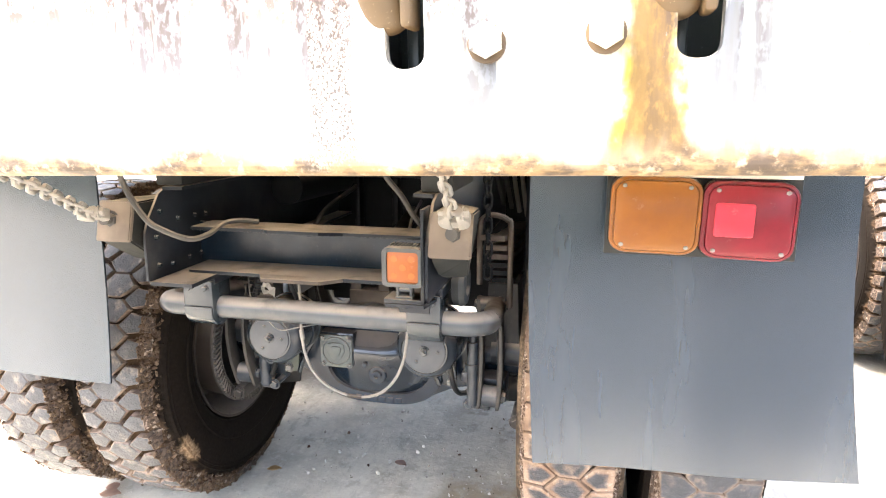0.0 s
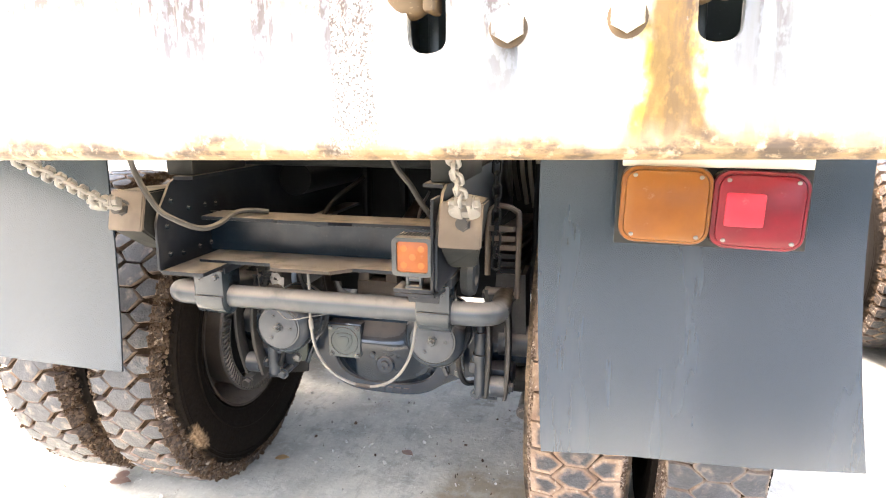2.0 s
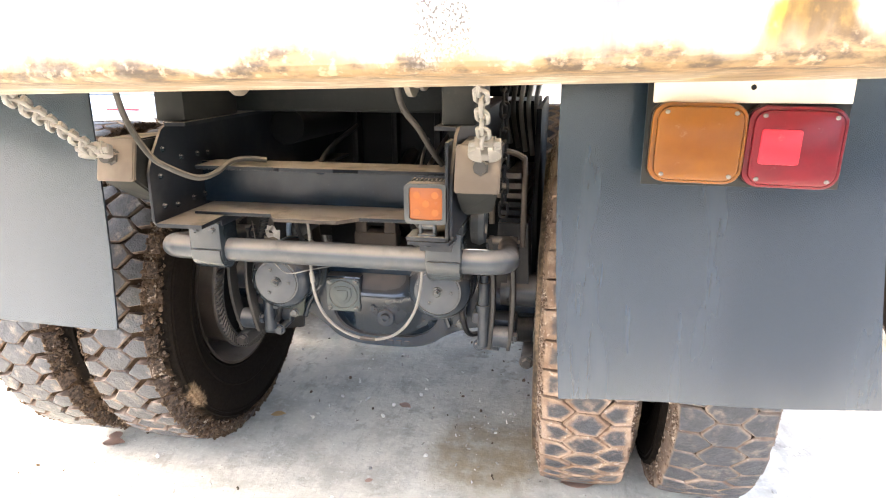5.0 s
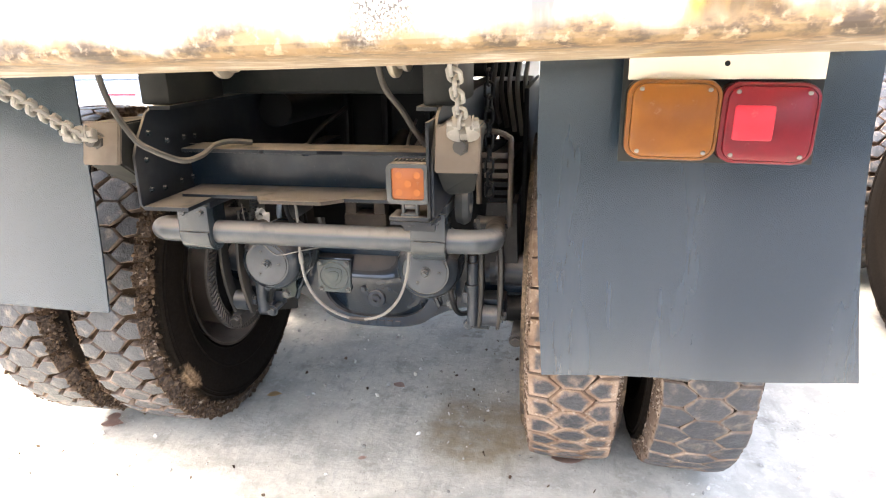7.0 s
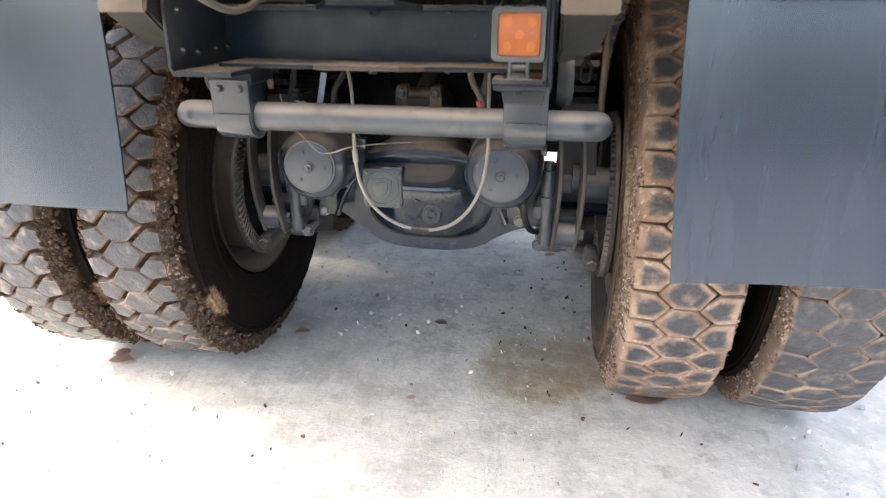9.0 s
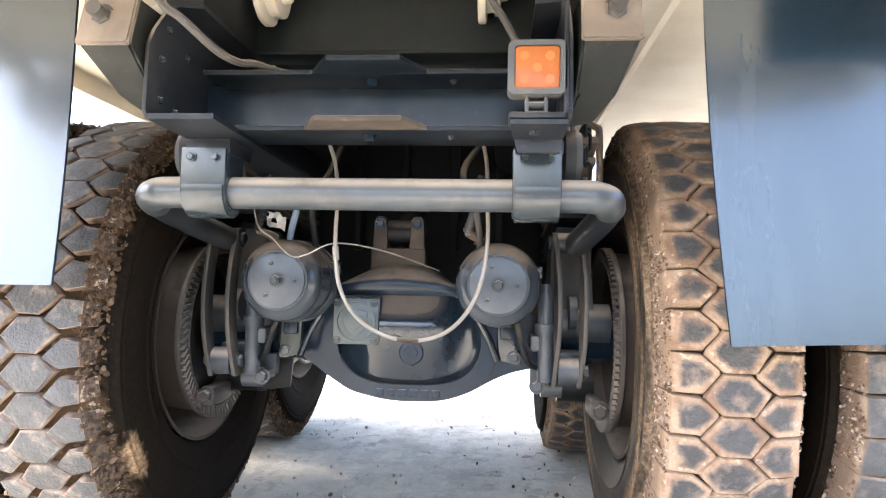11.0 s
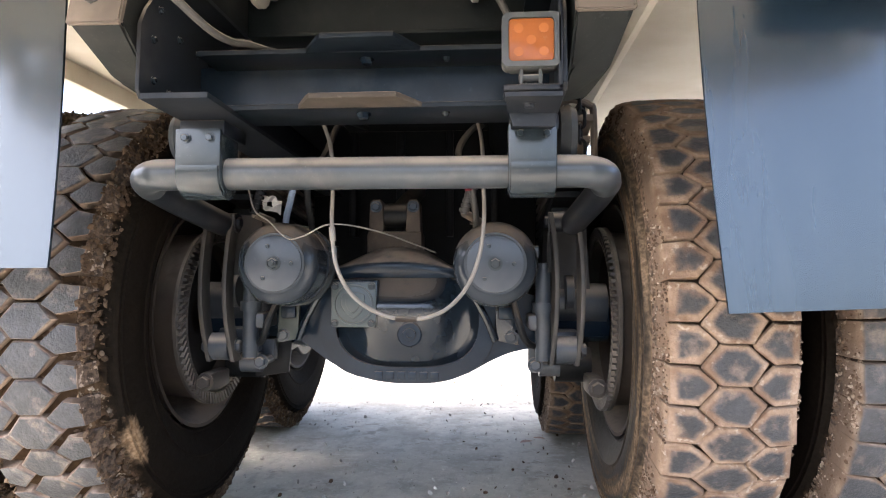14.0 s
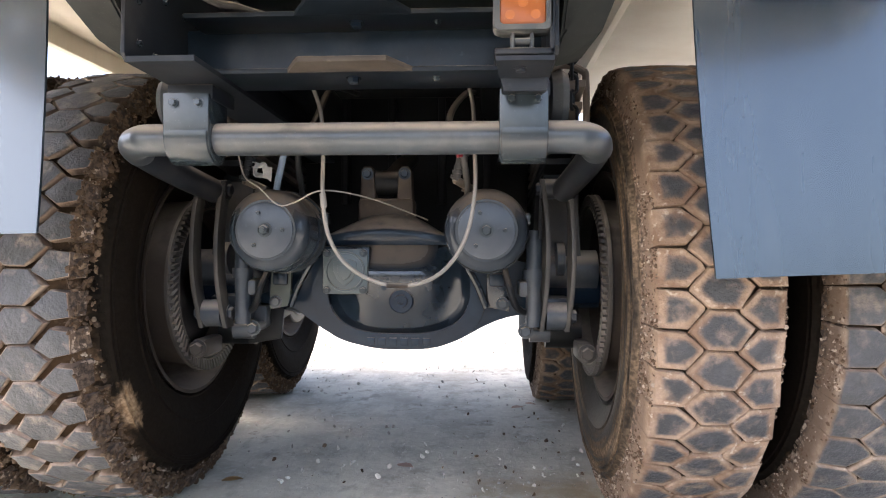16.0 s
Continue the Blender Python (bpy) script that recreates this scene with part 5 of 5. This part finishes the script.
def tail_lamp(cx, cy, cz, tilt, lens, label, reflector):
    hub = new("tail_lamp")
    hub.parent = truck
    hub.matrix_basis = pose(cx, cy, cz, 0, tilt, 0) @ Matrix.Diagonal((1.23, 1.17, 1.09, 1))
    tagged(hub, label)
    bm = B()
    prism(bm, rounded(0, 0, 0.137, 0.137, 0.026), -0.006, 0.010, "y", 0.003)
    part("base", bm, BLACK, hub)
    bm = B()
    prism(bm, rounded(0, 0, 0.135, 0.135, 0.026), -0.020, -0.006, "y", 0.003)
    part("lens", bm, lens, hub)
    bm = B()
    prism(bm, rounded(0, 0, 0.122, 0.124, 0.022), -0.0275, -0.020, "y", 0.005)
    part("lens_face", bm, lens, hub)
    if reflector:
        bm = B()
        prism(bm, rounded(-0.022, 0.002, 0.056, 0.058, 0.005), -0.0295, -0.026, "y", 0.001)
        part("reflector", bm, REFLEX, hub, "bright pink-red square reflector")
    for u in (-0.048, 0.048):
        for v in (-0.052, 0.052):
            bm = B()
            rod(bm, (u, -0.027, v), (u, -0.0285, v), 0.0036, 12)
            rod(bm, (u, -0.0285, v), (u, -0.0295, v), 0.0036, 12, 0.0025)
            part("screw", bm, SCREW, hub)


tail_lamp(0.850, 1.500, 1.261, 1.0, AMBER, "square amber indicator lamp with four screws", False)
tail_lamp(1.017, 1.506, 1.255, 1.2, RED, "square red tail lamp with a bright reflector", True)

# ---- work lamp ----
lamp = new("work_lamp")
lamp.parent = truck
lamp.location = (0.314, 1.60, 1.102)
tagged(lamp, "square amber lamp in a grey housing")
bm = B()
prism(bm, rounded(0, 0, 0.098, 0.092, 0.012), 0.0, 0.03, "y", 0.004)
prism(bm, rounded(0, 0, 0.085, 0.08, 0.012), 0.03, 0.055, "y", 0.006)
for k in range(9):
    box(bm, (-0.036 + 0.009 * k - 0.002, 0.018, 0.042), (-0.036 + 0.009 * k + 0.002, 0.05, 0.049), 0.001)
part("housing", bm, HOUSING, lamp)
bm = B()
ring = rounded(0, 0, 0.098, 0.092, 0.012)
inner = rounded(0, 0, 0.076, 0.074, 0.008)
va, vb, vc = [[bm.verts.new((u, y, v)) for u, v in o] for o, y in ((ring, -0.002), (ring, -0.010), (inner, -0.010))]
vd = [bm.verts.new((u, 0.0, v)) for u, v in inner]
for k in range(len(ring)):
    for p, q in ((va, vb), (vb, vc), (vc, vd)):
        bm.faces.new((p[k - 1], p[k], q[k], q[k - 1]))
bmesh.ops.recalc_face_normals(bm, faces=bm.faces)
part("bezel", bm, HOUSING, lamp, "grey rubber bezel")
bm = B()
prism(bm, rounded(0, 0, 0.076, 0.074, 0.008), -0.006, 0.0, "y", 0.002)
part("lens", bm, make_lens("orange_lens", (0.30, 0.088, 0.017), (0.25, 0.070, 0.014), 420), lamp, "orange lens")
for u, v in ((0, 0), (-0.021, 0.02), (0.021, 0.02), (-0.021, -0.02), (0.021, -0.02)):
    part("reflector_spot", rod(B(), (u, -0.0064, v), (u, -0.0055, v), 0.008, 18, 0.008), LED, lamp, "round bright orange spot")
bm = B()
for u in (-0.016, 0.016):
    box(bm, (u - 0.003, 0.005, -0.074), (u + 0.003, 0.025, -0.046), 0.001)
box(bm, (-0.02, 0.0, -0.078), (0.02, 0.03, -0.072), 0.001)
rod(bm, (-0.02, 0.015, -0.058), (0.02, 0.015, -0.058), 0.006, 10)
part("bracket", bm, HOUSING, lamp)
bm = B()
box(bm, (0.268, 1.59, 1.016), (0.366, 1.66, 1.026), 0.002)
box(bm, (0.358, 1.59, 1.016), (0.366, 1.66, 1.24), 0.002)
prism(bm, [(0.275, 1.0155), (0.366, 1.0155), (0.360, 0.972), (0.285, 0.972)], 1.66, 1.668, "y", 0.001)
hull(bm, [(x, y, z + d) for x, y, z in ((0.270, 1.593, 1.012), (0.366, 1.593, 1.012), (0.284, 1.730, 0.990), (0.362, 1.730, 0.990)) for d in (-0.006, 0.002)])
hexbolt(bm, (0.312, 1.625, 1.003), 0.009, 0.008, "z", -1)
part("lamp_bracket", bm, CHASSIS, truck, "dark bracket that carries the lamp")

# ---- chains ----
def chain(points, name_label, mat=None, hooked=True):
    """Links along a line, each turned a quarter to the one before."""
    top = thing("safety_chain", name_label, "chain", points[0], group="safety chains")
    line = spline(points, 24)
    pitch, r = 0.0345, 0.0041
    out, want, gone = [], 0.0, 0.0
    for a, b in zip(line, line[1:]):
        d = (b - a).length
        while gone + d >= want:
            out.append((a.lerp(b, (want - gone) / d), (b - a).normalized()))
            want += pitch
        gone += d
    bm = B()
    loop = []
    for k in range(20):
        a = 2 * math.pi * k / 20
        loop.append((0.0115 * math.cos(a), 0, 0.0115 * math.sin(a) + (0.0105 if math.sin(a) > 0 else -0.0105)))
    vs = []
    for k, q in enumerate(loop):
        q = Vector(q)
        way = (Vector(loop[(k + 1) % 20]) - Vector(loop[k - 1])).normalized()
        side, up = Vector((0, 1, 0)), way.cross(Vector((0, 1, 0)))
        vs.append([bm.verts.new(q + r * (side * math.cos(t) + up * math.sin(t))) for t in (2 * math.pi * j / 8 for j in range(8))])
    for k in range(20):
        for j in range(8):
            bm.faces.new((vs[k - 1][j - 1], vs[k - 1][j], vs[k][j], vs[k][j - 1]))
    bmesh.ops.recalc_face_normals(bm, faces=bm.faces)
    first = None
    for k, (at, way) in enumerate(out):
        if first is None:
            link = first = part("link", bm, mat or CHAIN, top)
        else:
            link = new("link", first.data)
            link.parent = top
        m = Matrix.Translation(at - Vector(points[0])) @ way.to_track_quat("Z", "Y").to_matrix().to_4x4() @ Matrix.Rotation(radians(14 + 90 * (k % 2) + 9 * math.sin(k * 2.3)), 4, "Z")
        link.matrix_basis = m
    if not hooked:
        return top
    # hook block at the lower end
    end, way = out[-1]
    q = way.to_track_quat("Z", "Y").to_matrix().to_4x4()
    m = Matrix.Translation(end - Vector(points[0])) @ q
    bm = B()
    for side in (-1, 1):
        arc = [(side * (0.007 + 0.027 * math.cos(radians(a))), 0.014 + 0.034 * math.sin(radians(a))) for a in range(-70, 91, 20)]
        prism(bm, [(side * 0.007, -0.030), (side * 0.018, -0.030), *arc], -0.013, 0.013, "y", 0.003)
    prism(bm, [(0.030 * math.cos(radians(a)), 0.018 + 0.028 * math.sin(radians(a))) for a in range(-15, 196, 15)], -0.010, 0.010, "y", 0.003)
    rod(bm, (-0.030, 0, -0.020), (0.030, 0, -0.020), 0.006, 14)
    hexbolt(bm, (-0.020, 0, -0.020), 0.011, 0.013, "x", -1)
    hook = part("hook", bm, CHAIN, top, "pale steel clevis hook")
    hook.matrix_basis = m
    return top


chain([(-0.10, 0.90, 1.410), (-0.20, 1.09, 1.347), (-0.31, 1.29, 1.283), (-0.405, 1.485, 1.215)], "pale galvanised chain hooked to the dusty bracket")
chain([(0.482, 1.20, 1.425), (0.473, 1.30, 1.362), (0.464, 1.40, 1.298), (0.456, 1.50, 1.238)], "pale galvanised chain hooked to the lamp-side bracket")
chain([(0.447, 2.00, 1.45), (0.447, 2.00, 1.28), (0.449, 2.00, 1.12), (0.450, 2.00, 0.985)], "dark oily chain hanging beside the frame", BLACK, False)

# ---- hoses and cables ----
def hose(name, label, points, r, mat):
    ob = part(name, tube(B(), points, r, 10, 8), mat)
    return tagged(ob, label, "hose" if name == "hose" else "cable")


hose("hose", "grey dusty air hose sagging over the frame end", [(-0.36, 1.50, 1.40), (-0.36, 1.53, 1.29), (-0.322, 1.545, 1.205), (-0.286, 1.555, 1.175), (-0.25, 1.61, 1.142), (-0.236, 1.673, 1.143), (-0.229, 1.732, 1.161), (-0.205, 1.775, 1.164), (-0.16, 1.80, 1.158)], 0.0072, HOSE)
hose("hose", "grey air hose running down to the crossmember", [(0.21, 1.72, 1.42), (0.225, 1.74, 1.31), (0.262, 1.76, 1.25), (0.29, 1.77, 1.20), (0.315, 1.79, 1.158)], 0.0075, HOSE)
hose("cable", "pale cable loop hanging below the grey bar", [(-0.135, 1.90, 1.08), (-0.105, 1.90, 1.0), (-0.097, 1.90, 0.92), (-0.098, 1.90, 0.82), (-0.088, 1.90, 0.735), (-0.055, 1.90, 0.672), (0.0, 1.90, 0.632), (0.07, 1.90, 0.616), (0.14, 1.90, 0.632), (0.19, 1.90, 0.678), (0.22, 1.90, 0.745), (0.232, 1.905, 0.83), (0.230, 1.91, 0.92), (0.225, 1.95, 1.02), (0.20, 2.06, 1.12), (0.17, 2.3, 1.16)], 0.0044, WIRE)
hose("cable", "thin pale tie wire across the axle", [(-0.335, 2.02, 0.93), (-0.30, 1.975, 0.862), (-0.262, 1.965, 0.835), (-0.215, 1.955, 0.795), (-0.17, 1.93, 0.798), (-0.10, 1.905, 0.822), (-0.02, 2.0, 0.815), (0.06, 2.15, 0.79), (0.10, 2.24, 0.775)], 0.0018, WIRE)
hose("hose", "dark air line above the axle", [(-0.14, 2.5, 1.18), (-0.15, 2.2, 1.12), (-0.15, 2.03, 1.0), (-0.19, 2.03, 0.93), (-0.20, 2.1, 0.83)], 0.008, BLACK)
hose("hose", "dark air line above the axle", [(0.22, 2.5, 1.18), (0.20, 2.2, 1.10), (0.17, 2.03, 1.0), (0.20, 2.04, 0.92), (0.215, 2.1, 0.82)], 0.008, HOSE)

hose("hose", "pale blue air line behind the brake chamber", [(-0.276, 2.200, 0.967), (-0.287, 2.200, 0.914), (-0.299, 2.200, 0.853), (-0.309, 2.24, 0.793)], 0.009, PALE)
hose("cable", "short red sleeve on an air line", [(0.192, 2.035, 0.925), (0.193, 2.036, 0.919), (0.194, 2.037, 0.912)], 0.0085, RED)
for k, (x, y) in enumerate(((0.405, 2.52), (0.430, 2.56), (0.455, 2.60), (0.480, 2.64), (0.505, 2.70))):
    hose("hose", "pale hydraulic hose hanging beside the frame", [(x, y, 1.452), (x + 0.004, y - 0.01, 1.34), (x - 0.006, y, 1.24), (x + 0.012, y + 0.05, 1.12 - 0.02 * k)], 0.0085, CHAIN if k > 1 else HOSE)

# cable wraps, chamber fittings and a white piece in place of a bright gap
for at, way, r, label in (((-0.0965, 1.90, 0.800), (-0.003, 0, 0.030), 0.0070, "pale tape wrap on the cable"), ((0.066, 1.90, 0.617), (0.046, 0, -0.001), 0.0056, "brown tape wrap on the cable")):
    a = Vector(at)
    ob = part("tape_wrap", rod(B(), a - Vector(way) / 2, a + Vector(way) / 2, r, 14), WIRE if r > 0.006 else RIM)
    tagged(ob, label, "tape")
for s in (-1, 1):
    bm = B()
    x = s * 0.258
    rod(bm, (x - 0.045, 2.10, 0.815), (x - 0.045, 2.10, 0.845), 0.011, 14)
    hexbolt(bm, (x - 0.045, 2.10, 0.838), 0.013, 0.016, "z", 1)
    rod(bm, (x - 0.045, 2.10, 0.848), (x - 0.075, 2.06, 0.862), 0.010, 12)
    part("air_fitting", bm, BRACKET, truck, "dusty elbow fitting on a brake chamber")
    bm = B()
    for k in range(7):
        z = 0.865 + 0.011 * k
        rod(bm, (x - 0.075 + 0.004 * k, 2.06, z), (x - 0.074 + 0.004 * k, 2.06, z + 0.008), 0.0125, 14)
    rod(bm, (x - 0.075, 2.06, 0.86), (x - 0.045, 2.06, 1.0), 0.009, 12)
    part("ribbed_sleeve", bm, HOSE if s > 0 else BLACK, truck, "ribbed hose sleeve above the brake chamber")
# white piece added where bright background shows between the parts
bm = B()
rng = random.Random(12)
row = [[bm.verts.new((-0.315 + 0.012 * i + 0.006 * rng.random(), 2.06 + 0.016 * (rng.random() - 0.5), 0.868 + 0.011 * j + 0.010 * rng.random() - 0.003 * i * (j == 0))) for i in range(5)] for j in range(4)]
for p, q in zip(row, row[1:]):
    for k in range(4):
        if (p is row[1] and k == 1) or (p is row[2] and k == 3):
            continue
        bm.faces.new((p[k], p[k + 1], q[k + 1], q[k]))
bmesh.ops.solidify(bm, geom=bm.faces[:], thickness=0.0015)
tagged(part("bright_gap", bm, GAPWHITE, smooth=0), "crumpled white piece standing in for a bright gap above the axle", "scrap")

# ---- leaves and stones on the ground ----
def leaf(at, size, turn, mat, label):
    bm = B()
    pts = []
    for k in range(9):
        u = k / 8
        w = size * 0.32 * math.sin(math.pi * min(1, u * 1.05)) ** 0.8 + 0.001
        lift = 0.05 * size * math.sin(u * 3.0) + 0.002
        pts.append([bm.verts.new((size * (u - 0.5), s * w, lift + abs(s) * 0.04 * size)) for s in (-1, 0, 1)])
    for p, q in zip(pts, pts[1:]):
        for k in (0, 1):
            bm.faces.new((p[k], q[k], q[k + 1], p[k + 1]))
    bmesh.ops.solidify(bm, geom=bm.faces[:], thickness=0.0012)
    ob = part("dry_leaf", bm, mat)
    ob.matrix_basis = pose(*at, 0, 0, turn)
    return tagged(ob, label, "leaf", "fallen leaves")


for x, y, size, turn, mat in ((-0.496, 2.398, 0.06, 20, LEAFDRY), (0.003, 2.558, 0.06, -25, LEAFBROWN), (-1.03, 2.09, 0.085, 15, LEAFBROWN), (-1.05, 2.13, 0.075, -60, LEAFBROWN),
                              (0.72, 2.17, 0.13, 10, LEAFBROWN), (0.66, 2.20, 0.09, -40, LEAFBROWN), (0.40, 3.35, 0.06, 30, LEAFBROWN), (0.46, 3.42, 0.05, -20, LEAFBROWN), (0.0, 2.05, 0.03, 30, LEAFBROWN)):
    leaf((x, y, 0.004), size, turn, mat, "dry curled orange leaf on the ground" if mat is LEAFDRY else "dry brown crumpled leaf on the ground")

rng = random.Random(5)
places = []
for k in range(5200):
    x, y = rng.uniform(-1.5, 1.7), rng.uniform(1.2, 5.6)
    if k > 900 and noise.noise((x * 1.7, y * 1.7, 9)) < 0.06:
        continue
    r = 0.0018 + 0.010 * rng.random() ** 6
    places.append(((x, y, r * 0.2), r, 0.35))
tagged(new("gravel", crumbs("gravel", places, STONE, rng)), "scattered small grey stones and grit", "gravel", kind="stuff")

places = []
for k in range(900):
    x, y = rng.uniform(-1.5, 1.6), rng.uniform(1.0, 5.2)
    if noise.noise((x * 1.3, y * 1.3, 4)) + 0.5 * (x < -0.3 and y < 2.0) < 0.12:
        continue
    r = 0.002 + 0.009 * rng.random() ** 3
    places.append(((x, y, r * 0.2), r, 0.25))
tagged(new("litter", crumbs("litter", places, MUD[0], rng)), "dark flakes of soil and dry leaf scattered about", "litter", kind="stuff")

# ---- neighbouring vehicles ----
other = thing("parked_truck", "second truck parked alongside, only its muddy wheels in view", "truck", (3.42, 0.90, 0))
for ya in (AX, AX2):
    for s in (-1, 1):
        for x, way in ((0.7075, -s), (1.0625, s)):
            spin += 37
            wheel(other, (s * x, ya, HUB), way, spin, 0)
for s in (-1, 1):
    bm = B()
    box(bm, (s * 0.37 - 0.04, 1.6, 1.02), (s * 0.37 + 0.04, 6.6, 1.26), 0.006)
    part("chassis_rail", bm, CHASSIS, other)
for ya in (AX, AX2):
    part("axle", lathe(B(), [(-0.57, 0.02), (-0.57, 0.08), (-0.26, 0.10), (-0.15, 0.19), (0.15, 0.19), (0.26, 0.10), (0.57, 0.08), (0.57, 0.02)], at=(0, ya, 0.605), seg=24), AXLE, other)
    for s in (-1, 1):
        part("spring_stack", box(B(), (s * 0.37 - 0.035, ya - 0.35, 0.70), (s * 0.37 + 0.035, ya + 0.35, 1.018), 0.01), BLACK, other)

far = thing("parked_trailer", "pale blue trailer parked beyond, tyre on its deck", "trailer", (-4.46, 6.7, 0))
part("end_beam", box(B(), (-1.2, 0, 0.80), (1.2, 0.25, 1.045), 0.02), PALE, far)
part("deck", box(B(), (-1.2, 0.0, 1.05), (1.2, 4.0, 1.10), 0.02), PALE, far)
for x in (-0.9, -0.3, 0.35, 0.9):
    part("bearer", box(B(), (x - 0.05, 0.255, 0.95), (x + 0.05, 4.0, 1.048), 0.01), PALE, far)
for x in (-0.9, 0.2, 0.95):
    bm = B()
    box(bm, (x - 0.2, -0.012, 0.88), (x + 0.2, 0.002, 0.90), 0.004)
    part("reflector_strip", bm, REFLEX, far)
lying = wheel(far, (0.05, 0.75, 1.10), -1, 40, 2)
lying.matrix_basis = pose(-0.05, 0.72, 1.262, 0, 90, 0)
for x in (-1.0, 1.0):
    wheel(far, (x, 3.0, HUB), -1, 10, 0)

# ---- unseen earth bank, added all round to shape low light and reflections ----
bm = B()
rows = []
for k in range(97):
    a = 2 * math.pi * k / 96
    front, back = max(0.0, math.cos(a)), max(0.0, -math.cos(a)) ** 0.5
    near = 1 - 0.82 * back
    high = (6.0 - 3.5 * front - 4.6 * back) * (1 + 0.25 * noise.noise((4 * math.cos(a), 4 * math.sin(a), 2)))
    ring = []
    for j, (r, h) in enumerate(((44, -0.05), (46, 0.35), (49, 0.72), (52, 1.0), (58, 1.05))):
        r = r * near + 0.8 * noise.noise((9 * math.cos(a), 9 * math.sin(a), j))
        ring.append(bm.verts.new((r * math.sin(a), r * math.cos(a), high * h)))
    rows.append(ring)
for p, q in zip(rows, rows[1:]):
    for j in range(4):
        bm.faces.new((p[j], q[j], q[j + 1], p[j + 1]))
bmesh.ops.recalc_face_normals(bm, faces=bm.faces)
# dark tone chosen to dim what the flaps reflect
n = Nodes("added_bank")
n.set("Base Color", n.mix(n.ramp(n.noise(0.3, 6), 0.4, 0.6), (0.040, 0.046, 0.026), (0.085, 0.070, 0.050))).set("Roughness", 0.95)
tagged(part("backdrop", bm, n.m), "unseen low overgrown earth bank added round the yard", "bank", kind="structure")
